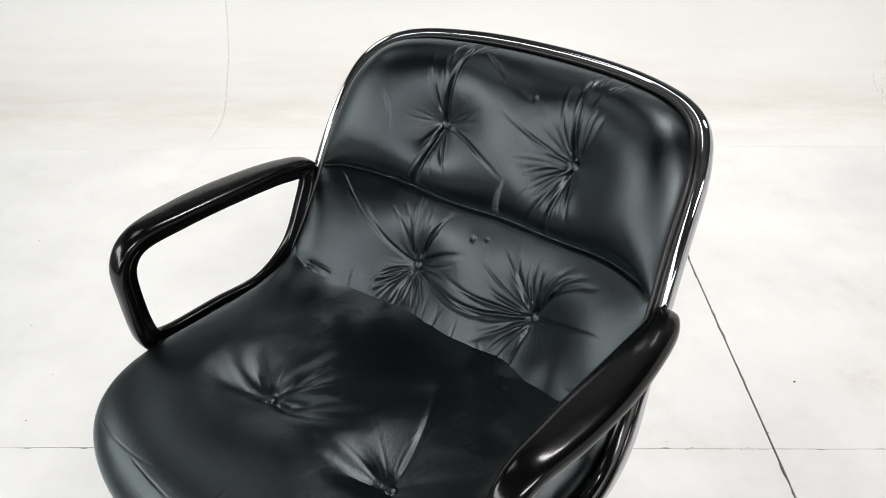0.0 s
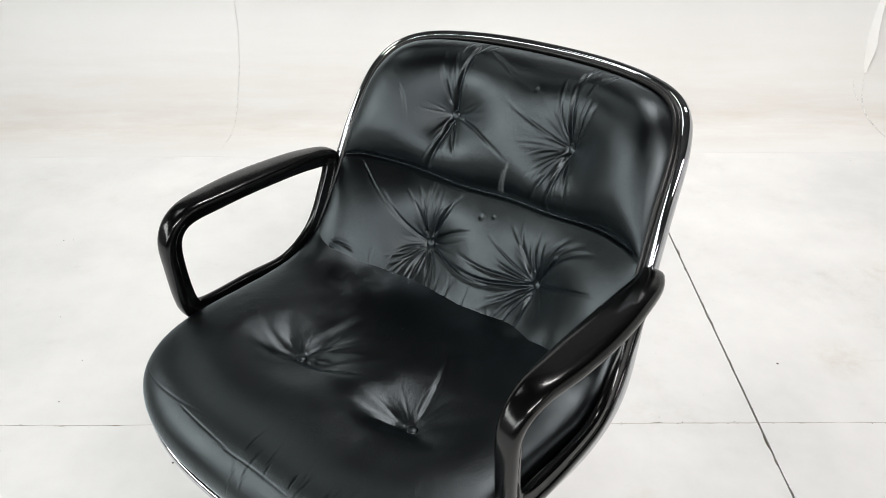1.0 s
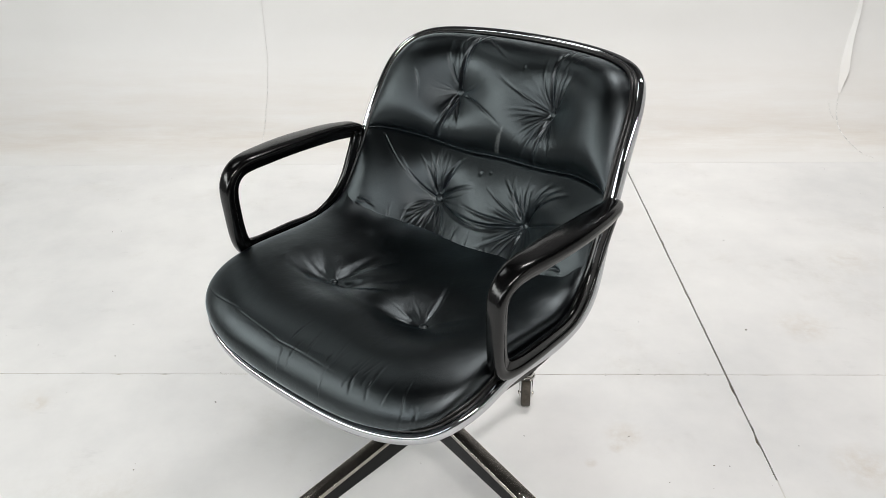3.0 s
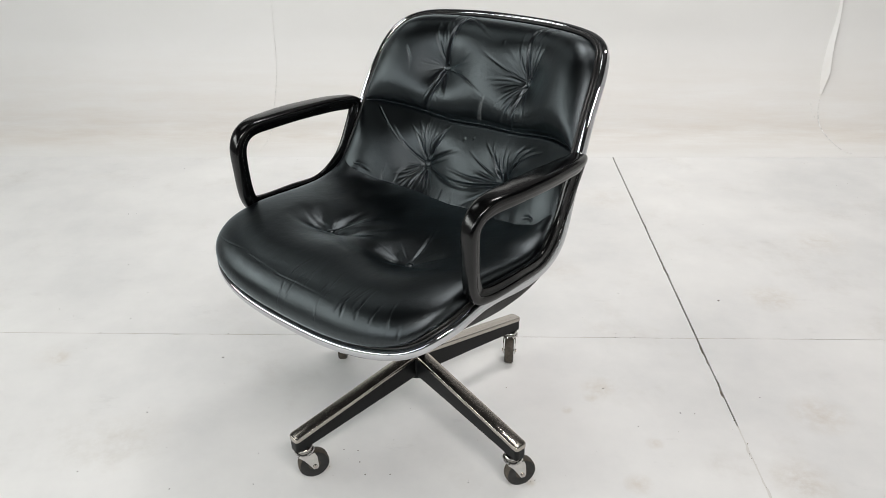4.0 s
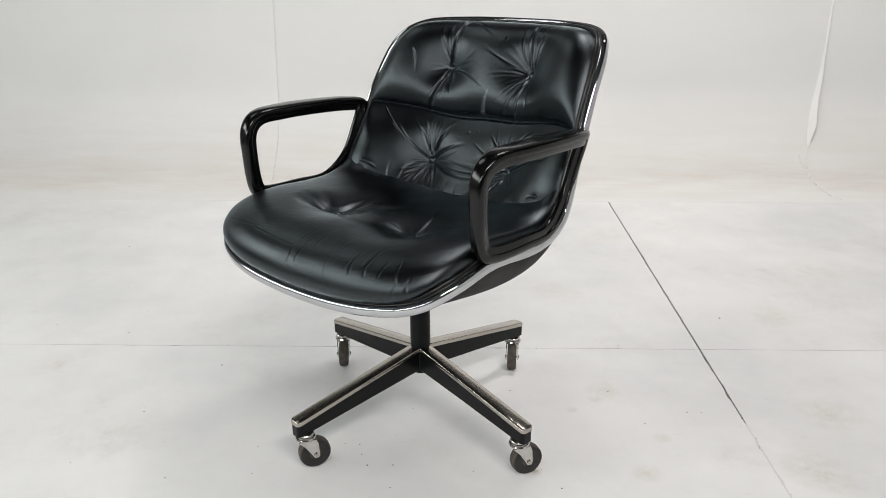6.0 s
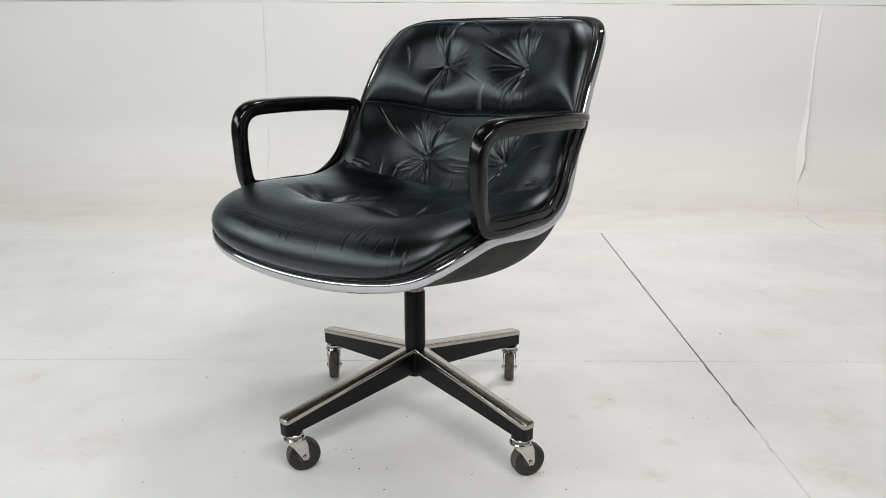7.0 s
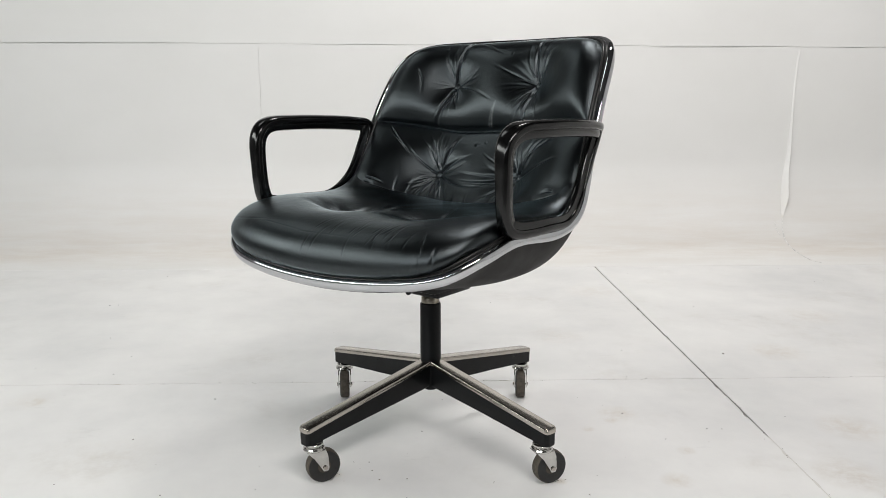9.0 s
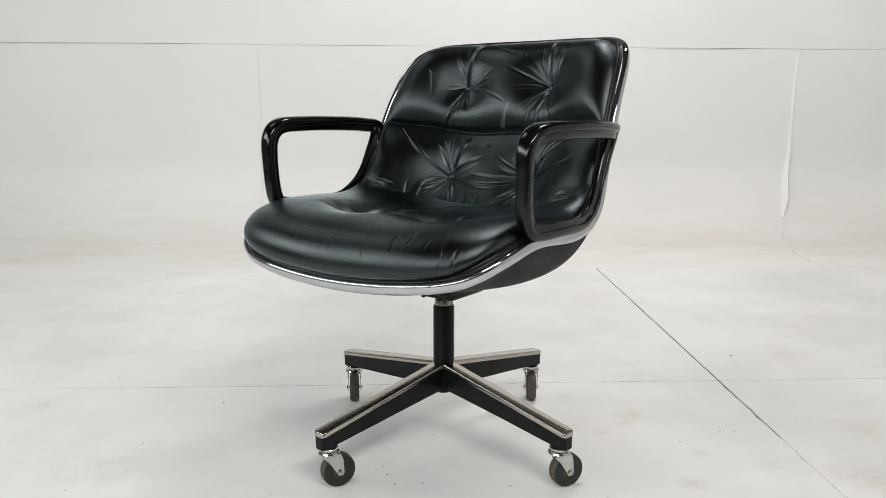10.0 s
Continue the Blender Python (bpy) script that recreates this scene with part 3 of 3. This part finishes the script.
def seat_puff(P, Q, side, total, p):
    rows = Q[:, 0]
    h = 0.031 * quarter(side, 0.055) * quarter(Q, 0.060)
    for key, x, y in (("l", -0.096, -0.134), ("r", 0.122, -0.142)):
        i, j, at = place_of(p, rows, P, x, y=y)
        seat_at[key] = (i, j)
        h = h * dimple(P, Q, at, 0.070, 0.16) + dent(P, Q, at, 0.012, 0.0030)
    l, r = (np.array([P[i, j], rows[i]]) for i, j in (seat_at["l"], seat_at["r"]))
    flat = h
    h = h + soft_fold(P, Q, l, r, -0.25, 0.0024, 0.009) + soft_fold(P, Q, r, l, 0.25, 0.0022, 0.008)
    h += fold(P, Q, r, r + (-0.060, 0.150), -0.12, 0.0020, 0.0036, 0.06)
    h += soft_fold(P, Q, l, l + (-0.105, -0.030), 0.18, 0.0058, 0.0058) + soft_fold(P, Q, l, l + (-0.11, 0.002), 0.15, 0.0044, 0.0045) + soft_fold(P, Q, l, l + (-0.08, 0.04), 0.15, 0.0034, 0.0045)
    h += soft_fold(P, Q, l, l + (0.035, 0.115), 0.12, 0.0048, 0.0046) + soft_fold(P, Q, l, l + (0.060, 0.105), 0.10, 0.0036, 0.0038)
    h += soft_fold(P, Q, l, l + (0.135, 0.085), -0.20, 0.0048, 0.0050) + soft_fold(P, Q, l, l + (0.150, 0.045), -0.16, 0.0036, 0.0042) + soft_fold(P, Q, l, l + (0.13, 0.02), -0.12, 0.0030, 0.0038)
    h += soft_fold(P, Q, r, r + (-0.105, -0.012), 0.1, 0.0028, 0.0050) + soft_fold(P, Q, r, r + (-0.085, -0.042), 0.1, 0.0022, 0.0046) + soft_fold(P, Q, r, r + (0.09, 0.05), 0.1, 0.0018, 0.0046)
    h += soft_fold(P, Q, r, r + (-0.11, 0.03), 0.1, 0.0022, 0.0044) + soft_fold(P, Q, r, r + (0.07, -0.03), -0.1, 0.0026, 0.0046)
    h += tufts(P, Q, l, [(5, 75, 8, 0.12, 0.0005), (110, 200, 4, 0.08, 0.0004)])
    h += tufts(P, Q, r, [(60, 115, 4, 0.09, 0.0005), (145, 215, 7, 0.10, 0.0006)])
    for at in (l, r):
        h = flat + (h - flat) * (1 - 0.8 * np.exp(-(((P - at[0]) ** 2 + (Q - at[1]) ** 2) / 0.022**2)))
    # loose leather heaps up before the back
    h += (0.0015 * waves(P * 17, Q * 24, 1) + 0.0012 * waves(P * 33, Q * 46, 4)) * np.clip((Q - 0.26) / 0.10, 0, 1)
    # a thin old crease along the front roll
    marks = [place_of(p, rows, P, x, y=y)[2] for x, y in ((-0.25, -0.264), (-0.145, -0.288), (-0.05, -0.296), (0.05, -0.297))]
    for a, b in zip(marks, marks[1:]):
        h += fold(P, Q, a, a + (b - a) * 1.6, 0.03, 0.0005, 0.0010, 0.2)
    # fine upright creases in the front roll
    for k in range(34):
        _, _, q = place_of(p, rows, P, rnd.uniform(-0.02, 0.24), y=rnd.uniform(-0.315, -0.285))
        h += fold(P, Q, q, q + (rnd.uniform(-0.012, 0.012), rnd.uniform(0.02, 0.05)), rnd.uniform(-0.15, 0.15), rnd.uniform(0.0003, 0.0008), rnd.uniform(0.0014, 0.0026), 0.3)
    return h


def edge_distance(p):
    """How far each point of a patch lies from the cushion's outer edge."""
    rim, along = cushion_edge[::3].astype(np.float32), tang[::3]
    out = []
    for row in p:
        q = row.astype(np.float32)
        k = ((q * q).sum(-1)[:, None] - 2 * q @ rim.T + (rim * rim).sum(-1)).argmin(1)
        d = row - cushion_edge[::3][k]
        out.append(np.linalg.norm(d - (d * along[k]).sum(-1, keepdims=True) * along[k], axis=-1))
    return smooth_rows(smooth_rows(np.array(out), 8, False).T, 8, False).T


def waves(a, b, seed):
    """Smooth uneven swelling, about -1 to 1."""
    return 0.5 * np.sin(a + 0.7 * np.sin(b + seed)) + 0.3 * np.sin(1.73 * a - 0.9 * b + 2.1 * seed) + 0.2 * np.sin(2.9 * a + 1.3 * b + 3.7 * seed)


def back_puff(P, Q, side, total, p):
    rows = Q[:, 0]
    h = 0.042 * (1 - np.exp(-2.4 * np.clip(edge_distance(p), 0, None) / 0.066)) ** 0.66 * (1 - np.exp(-2.6 * np.clip(total - Q, 0, None) / 0.058)) ** 0.42 * quarter(Q, 0.020)
    h += (0.0026 * waves(P * 15, Q * 9, 2) + 0.0022 * waves(P * 42, Q * 16, 5)) * np.exp(-(((Q - 0.045) / 0.030) ** 2))
    for key, x, z in (("ul", -0.107, 0.719), ("ur", 0.106, 0.719), ("ll", -0.095, 0.527), ("lr", 0.113, 0.532)):
        i, j, at = place_of(p, rows, P, x, z=z)
        back_at[key] = (i, j)
        h = h * dimple(P, Q, at, 0.068)
    at = {k: np.array([P[i, j], rows[i]]) for k, (i, j) in back_at.items()}
    _, _, seam = place_of(p, rows, P, 0.0, z=0.624)
    d = Q - seam[1] - 0.003 * np.sin(P * 11) - 0.0015 * np.sin(P * 37 + 1)
    # the upper pillow hangs over the seam, the lower one falls away from it slowly
    stand = np.where(d > 0, 1 - np.exp(-((np.abs(d) / 0.030) ** 1.15)), 1 - np.exp(-((np.abs(d) / 0.068) ** 1.25)))
    h = h * (0.12 + 0.88 * stand) - 0.0055 * np.exp(-((d / 0.0050) ** 2)) * np.clip(side / 0.03, 0, 1)
    a = at["ul"]
    h += fold(P, Q, a, a + (0.018, 0.125), 0.12, 0.0070, 0.0034) + fold(P, Q, a, a + (-0.034, -0.115), 0.08, 0.0085, 0.0038)
    h += fold(P, Q, a + (0.02, -0.004), a + (0.125, -0.045), 0.05, 0.0018, 0.0024) + fold(P, Q, a, a + (0.065, 0.040), -0.2, 0.0014, 0.0030)
    h += fold(P, Q, a + (-0.10, 0.03), a + (-0.075, -0.035), 0.15, 0.0012, 0.0024) + fold(P, Q, a + (0.03, 0.10), a + (0.15, 0.055), -0.12, 0.0012, 0.0024)
    h += tufts(P, Q, a, [(82, 128, 12, 0.095, 0.0015), (245, 292, 10, 0.090, 0.0026), (130, 235, 9, 0.055, 0.0005), (-35, 30, 6, 0.09, 0.0010)])
    a = at["ur"]
    h += fold(P, Q, a, a + (-0.020, -0.115), 0.05, 0.0080, 0.0036) + fold(P, Q, a, a + (-0.055, -0.105), 0.06, 0.0045, 0.0034)
    h += fold(P, Q, a, a + (-0.010, 0.105), 0.06, 0.0060, 0.0032) + fold(P, Q, a, a + (0.016, 0.090), -0.12, 0.0026, 0.0030) + fold(P, Q, a, a + (0.036, 0.075), -0.12, 0.0024, 0.0030)
    h += fold(P, Q, a, a + (-0.13, 0.045), 0.03, 0.0012, 0.0024)
    h += tufts(P, Q, a, [(58, 112, 11, 0.085, 0.0019), (228, 285, 11, 0.095, 0.0026), (140, 222, 8, 0.085, 0.0011)])
    a, b = at["ll"], at["lr"]
    h += fold(P, Q, a, b, -0.24, 0.0052, 0.0036) + fold(P, Q, b, a, 0.17, 0.0050, 0.0034) + fold(P, Q, b, a + (0.05, 0.01), 0.06, 0.0030, 0.0028)
    h += fold(P, Q, a, a + (-0.105, 0.060), 0.16, 0.0030, 0.0028) + fold(P, Q, a + (-0.150, 0.095), a + (-0.03, 0.006), -0.17, 0.0022, 0.0022) + fold(P, Q, a, a + (0.085, 0.050), 0.16, 0.0034, 0.0032)
    h += tufts(P, Q, a, [(60, 130, 17, 0.098, 0.0036), (212, 305, 17, 0.082, 0.0036), (-20, 40, 6, 0.07, 0.0015), (140, 200, 6, 0.06, 0.0007)])
    h += fold(P, Q, b, b + (0.14, 0.012), 0.03, 0.0030, 0.0026) + fold(P, Q, b, b + (0.100, 0.075), 0.30, 0.0046, 0.0034)
    h += fold(P, Q, b, b + (0.075, 0.085), 0.28, 0.0046, 0.0034) + fold(P, Q, b, b + (0.045, 0.090), 0.20, 0.0044, 0.0032) + fold(P, Q, b, b + (-0.080, -0.065), 0.06, 0.0056, 0.0034)
    h += tufts(P, Q, b, [(52, 138, 14, 0.090, 0.0034), (198, 275, 14, 0.084, 0.0036), (150, 195, 6, 0.10, 0.0020), (285, 340, 5, 0.06, 0.0012)])
    # short gathers where the leather is pulled over the top edge
    for key, shift in (("ul", 0.006), ("ur", 0.004)):
        for k in range(6):
            x = at[key][0] + shift + rnd.uniform(-0.032, 0.032)
            h += fold(P, Q, (x, total - 0.012), (x + rnd.uniform(-0.006, 0.006) - 0.25 * (x - at[key][0]), total - rnd.uniform(0.035, 0.06)), rnd.uniform(-0.1, 0.1), 0.0011, rnd.uniform(0.0014, 0.0026))
    # gathered leather along the crease over the seat and small old dents
    for k in range(13):
        x = rnd.choice((-0.095, 0.113, 0.0)) + rnd.uniform(-0.09, 0.09)
        h += fold(P, Q, (x, 0.035), (x + rnd.uniform(-0.02, 0.02), rnd.uniform(0.065, 0.10)), rnd.uniform(-0.2, 0.2), rnd.uniform(0.0005, 0.0011), rnd.uniform(0.0018, 0.0034))
    # crumpled corners where the back tucks in beside the seat
    for sx in (-1, 1):
        _, _, c = place_of(p, rows, P, sx * 0.272, z=0.475)
        for k in range(6):
            q = c + (sx * -0.004 * k, 0.011 * (k - 1.5))
            h += fold(P, Q, q, q + (sx * -rnd.uniform(0.030, 0.055), rnd.uniform(-0.012, 0.022)), rnd.uniform(-0.3, 0.3), rnd.uniform(0.0020, 0.0042), rnd.uniform(0.0022, 0.0036), 0.4)
    for x, z, r, depth in ((0.034, 0.769, 0.0030, 0.0014), (-0.010, 0.589, 0.0040, 0.0016), (0.012, 0.595, 0.0030, 0.0012)):
        _, _, q = place_of(p, rows, P, x, z=z)
        h += dent(P, Q, q, r, depth) + dent(P, Q, q, 2.2 * r, -0.35 * depth)
    return h


seat, p, n, P, rows, h = lay("seat_cushion", cushion_edge, SEAT_MID, lambda v: 4.0 - 1.5 * v, 641, np.linspace(0, 0.585, 501), seat_puff, "black leather seat cushion with two sunken buttons")
for i, j in seat_at.values():
    put_button(seat, p[i, j] + h[i, j] * n[i, j], n[i, j], 0.0)
backrest, p, n, P, rows, h = lay("back_cushion", cushion_edge, BACK_MID, lambda v: 2.15 + 0 * v, 841, np.linspace(0.49, 1, 681), back_puff, "black leather back cushion with four buttons and a cross seam")
for i, j in back_at.values():
    put_button(backrest, p[i, j] + h[i, j] * n[i, j], n[i, j], -0.0035)

# armrests: closed loops with a broader pad along the top: x, y, z, half width, half thickness
ARM = np.array([(0.291, 0.133, 0.633, 0.013, 0.010), (0.304, 0.092, 0.645, 0.020, 0.0105), (0.309, -0.004, 0.650, 0.0260, 0.0105), (0.307, -0.088, 0.651, 0.0250, 0.0105),
                (0.302, -0.154, 0.647, 0.019, 0.0105), (0.298, -0.185, 0.620, 0.015, 0.0105), (0.297, -0.188, 0.569, 0.0130, 0.0098), (0.296, -0.180, 0.500, 0.0115, 0.0105),
                (0.299, -0.150, 0.479, 0.011, 0.010), (0.302, -0.059, 0.477, 0.011, 0.009), (0.298, 0.018, 0.479, 0.011, 0.009), (0.291, 0.076, 0.516, 0.011, 0.010), (0.288, 0.110, 0.574, 0.011, 0.010)])


def armrest(flip):
    a = spline(ARM, 14, True)
    a = smooth_rows(a, 2)
    path = a[:, :3] * (flip, 1, 1)
    tg = unit(np.roll(path, -1, 0) - np.roll(path, 1, 0))
    lat = np.array([flip, 0, 0.0])
    lat = unit(lat - (tg @ lat)[:, None] * tg)
    out = unit(np.cross(tg, lat)) * (1 if flip > 0 else -1)
    # rounded outside, with a narrower lip along the inside of the loop
    right = [(0.0, 1.0), (0.45, 0.98), (0.75, 0.85), (0.93, 0.58), (1.0, 0.22), (1.0, -0.20), (0.95, -0.48), (0.84, -0.60), (0.70, -0.62), (0.64, -0.70), (0.62, -1.45), (0.52, -1.82), (0.30, -1.96)]
    full = np.array(right + [(0.0, -2.0)] + [(-x, y) for x, y in right[:0:-1]])
    sec = np.stack([a[:, 3:4] * full[:, 0], a[:, 4:5] * full[:, 1]], -1)
    return part("armrest", tube("armrest", path, lat, out, sec), ARM_PLASTIC, chair, "glossy black moulded plastic arm loop")


armrest(1)
armrest(-1)

# pedestal
bm = lathe(bmesh.new(), [(0.0215, 0.105), (0.0225, 0.110), (0.0215, 0.112), (0.0215, 0.281), (0.0205, 0.284), (0.0180, 0.284)], n=32)
column = part("column", bm, BLACK_PAINT, chair, "satin black steel column")
bm = lathe(bmesh.new(), [(0.0165, 0.270), (0.0165, 0.352)], n=28)
part("stem", bm, BLACK_PAINT, column)
bm = lathe(bmesh.new(), [(0.0170, 0.2845), (0.0186, 0.286), (0.0186, 0.297), (0.0170, 0.299)], n=28)
part("worn_ring", bm, WORN, column, "bare worn steel ring")
bm = lathe(bmesh.new(), [(0.012, 0.099), (0.015, 0.101), (0.015, 0.106)], n=24)
part("end_cap", bm, BLACK_PAINT, column)
bm = box(bmesh.new(), -0.028, 0.056, -0.055, 0.10, 0.317, 0.358, bevel=0.006)
box(bm, -0.030, 0.044, -0.030, 0.085, 0.302, 0.330, bevel=0.007)
part("tilt_mechanism", bm, BLACK_PAINT, chair, "black steel tilt mechanism under the seat")

rod = Vector((0.048, -0.127, 0.338)) - Vector((0.020, -0.045, 0.335))
bm = lathe(bmesh.new(), [(0.0035, 0.0), (0.0035, rod.length - 0.010), (0.0055, rod.length - 0.008), (0.0055, rod.length)], Matrix.Translation((0.020, -0.045, 0.335)) @ rod.to_track_quat("Z", "Y").to_matrix().to_4x4(), 14)
part("tilt_lever", bm, BLACK_PAINT, chair, "small black lever under the seat")

LEG_IN, LEG_OUT = 0.016, 0.326


def bar(bm, levels):
    """A bar along x with rounded outer end; levels: (z at hub, z at tip, half width at hub, half width at tip, outer end)."""
    rings = []
    for z0, z1, w0, w1, end in levels:
        pts2 = [(LEG_IN, -w0), (LEG_IN, w0)]
        r = w1 * 0.55
        for k in range(6):
            a = math.pi / 2 - math.pi / 2 * k / 5
            pts2.append((end - r + r * math.cos(a), w1 - r + r * math.sin(a)))
        for k in range(6):
            a = -math.pi / 2 * k / 5
            pts2.append((end - r + r * math.cos(a), -w1 + r + r * math.sin(a)))
        f = lambda x: (x - LEG_IN) / (LEG_OUT - LEG_IN)
        rings.append([bm.verts.new((x, y, z0 + (z1 - z0) * f(x))) for x, y in pts2])
    for a, b in zip(rings, rings[1:]):
        for k in range(len(a)):
            bm.faces.new((a[k], a[k - 1], b[k - 1], b[k]))
    bm.faces.new(rings[0])
    bm.faces.new(rings[-1][::-1])
    bmesh.ops.recalc_face_normals(bm, faces=bm.faces)
    return bm


def leg(angle):
    body = bar(bmesh.new(), [(0.110, 0.081, 0.0120, 0.0120, 0.324), (0.113, 0.0795, 0.0132, 0.0132, 0.3255), (0.158, 0.1065, 0.0137, 0.0137, 0.3258)])
    ob = part("leg", body, BLACK_PAINT, chair, smooth=False)
    ob.matrix_local = pose(0, 0, 0, 0, 0, angle)
    cap = bar(bmesh.new(), [(0.1555, 0.1040, 0.0147, 0.0147, 0.3268), (0.1622, 0.1107, 0.0147, 0.0147, 0.3268), (0.1638, 0.1123, 0.0138, 0.0138, 0.3260), (0.1645, 0.1130, 0.0122, 0.0122, 0.3246)])
    part("leg_cap", cap, STEEL, ob, "brushed steel top strip")
    return ob


WHEEL_R = 0.0315


def caster(angle, trail):
    """A caster at the end of the leg at that angle; trail: the way in which the wheel lies behind its pivot."""
    x, y = 0.303 * math.cos(radians(angle)), 0.303 * math.sin(radians(angle))
    bm = lathe(bmesh.new(), [(0.009, 0.0830), (0.012, 0.0812), (0.0160, 0.0800), (0.0175, 0.0780), (0.0172, 0.0755), (0.0150, 0.0738), (0.0150, 0.0725), (0.0192, 0.0712), (0.0205, 0.0685), (0.0198, 0.0660), (0.0180, 0.0645), (0.010, 0.0635)], n=28)
    ob = part("caster", bm, WORN_CHROME, chair, "chrome swivel caster with dark rubber wheel")
    ob.matrix_local = pose(x, y, 0, 0, 0, trail)
    off = 0.016
    bm = bmesh.new()
    for sgn in (-1, 1):
        y0 = sgn * 0.0140
        outline = [(-0.017, 0.0655), (0.018, 0.0655), (off + 0.006, 0.055), (off + 0.0075, 0.030), (off + 0.005, 0.0245), (off - 0.003, 0.0245), (off - 0.008, 0.033), (-0.004, 0.052)]
        rings = [[bm.verts.new((a, y0 + dy, b)) for a, b in outline] for dy in (-0.0011, 0.0011)]
        bm.faces.new(rings[0])
        bm.faces.new(rings[1][::-1])
        for k in range(len(outline)):
            bm.faces.new((rings[0][k], rings[1][k], rings[1][k - 1], rings[0][k - 1]))
    box(bm, -0.014, 0.018, -0.0145, 0.0145, 0.0642, 0.0668, bevel=0.001)
    bmesh.ops.recalc_face_normals(bm, faces=bm.faces)
    part("fork", bm, WORN_CHROME, ob, smooth=False)
    turn = Matrix.Translation((off, 0, WHEEL_R)) @ Matrix.Rotation(math.pi / 2, 4, "X")
    R = WHEEL_R
    bm = lathe(bmesh.new(), [(R - 0.006, -0.0096), (R - 0.0022, -0.0096), (R - 0.0006, -0.0080), (R, -0.005), (R, 0.005), (R - 0.0006, 0.0080), (R - 0.0022, 0.0096), (R - 0.006, 0.0096)], turn, 44)
    part("tyre", bm, TREAD, ob, "worn grey-brown tread")
    bm = lathe(bmesh.new(), [(R - 0.0019, -0.0090), (R - 0.0022, -0.0101), (R - 0.006, -0.0108), (0.013, -0.0100), (0.010, -0.0085), (0.010, 0.0085), (0.013, 0.0100), (R - 0.006, 0.0108), (R - 0.0022, 0.0101), (R - 0.0019, 0.0090)], turn, 44)
    part("wheel_disc", bm, RUBBER, ob)
    bm = lathe(bmesh.new(), [(0.0030, -0.0178), (0.0042, -0.0172), (0.0042, -0.0151), (0.0025, -0.0151), (0.0025, 0.0151), (0.0042, 0.0151), (0.0042, 0.0172), (0.0030, 0.0178)], turn, 14)
    part("axle", bm, STEEL, ob)
    return ob


for angle, trail in ((45, -95), (132.3, -85), (224.6, 25), (311.4, 22)):
    leg(angle + 38.96)
    caster(angle + 38.96, trail + 38.96)

# grit and crumbs that lie about on the floor
GRIT = plain("dark_grit", (0.07, 0.055, 0.04), 0.9, 0.0, 0.4, 200)
bm = bmesh.new()
rnd = random.Random(11)
spots = [(-0.864, 1.057, 2.2), (0.54, 0.68, 2.0), (0.572, 0.678, 1.8), (-0.669, 0.66, 2.2), (-1.145, 1.748, 2.4), (0.437, 0.632, 1.6), (-0.557, 0.878, 3.0), (0.764, 1.175, 3.6),
         (-0.995, 1.371, 1.8), (-0.201, 0.545, 1.6), (-0.163, 0.508, 2.0), (0.38, 0.767, 2.2), (0.653, 0.656, 2.0), (0.153, 0.767, 2.0), (-0.147, 0.471, 2.2), (-0.171, 0.543, 1.8), (-0.096, 0.473, 1.8), (0.231, 0.405, 2.0), (-0.095, 0.402, 1.8), (-0.869, 1.198, 2.0), (-0.535, 0.423, 1.8), (-0.743, 0.468, 1.6)]
# sweepings in front of two wheels
spots += [(x + rnd.uniform(-0.014, 0.014), y + rnd.uniform(-0.004, 0.004), rnd.uniform(0.7, 1.5)) for x, y in ((-0.232, 0.497), (0.184, 0.459)) for _ in range(9)]
spots += [(rnd.uniform(-0.45, 0.35), rnd.uniform(0.42, 0.75), rnd.uniform(0.6, 1.5)) for _ in range(14)]
spots += [(rnd.uniform(-1.8, 1.8), rnd.uniform(0.2, 2.3), rnd.uniform(0.6, 1.7)) for _ in range(50)]
spots += [(rnd.uniform(-1.6, 1.6), JOINT_Y + rnd.uniform(-0.004, 0.004), rnd.uniform(0.8, 1.9)) for _ in range(46)]
spots += [(JOINT_X + rnd.uniform(-0.004, 0.004), rnd.uniform(0.1, 2.3), rnd.uniform(0.8, 1.8)) for _ in range(26)]
for x, y, r in spots:
    r *= 0.00075
    made = bmesh.ops.create_icosphere(bm, subdivisions=1, radius=r)["verts"]
    for v in made:
        v.co = Vector((v.co.x * rnd.uniform(0.7, 1.6), v.co.y * rnd.uniform(0.6, 1.2), v.co.z * rnd.uniform(0.3, 0.7))) + Vector((x, y, r * 0.35))
grit = tagged(part("floor_grit", bm, GRIT, smooth=False), "scattered dark crumbs and grit on the white floor", "debris", kind="stuff")
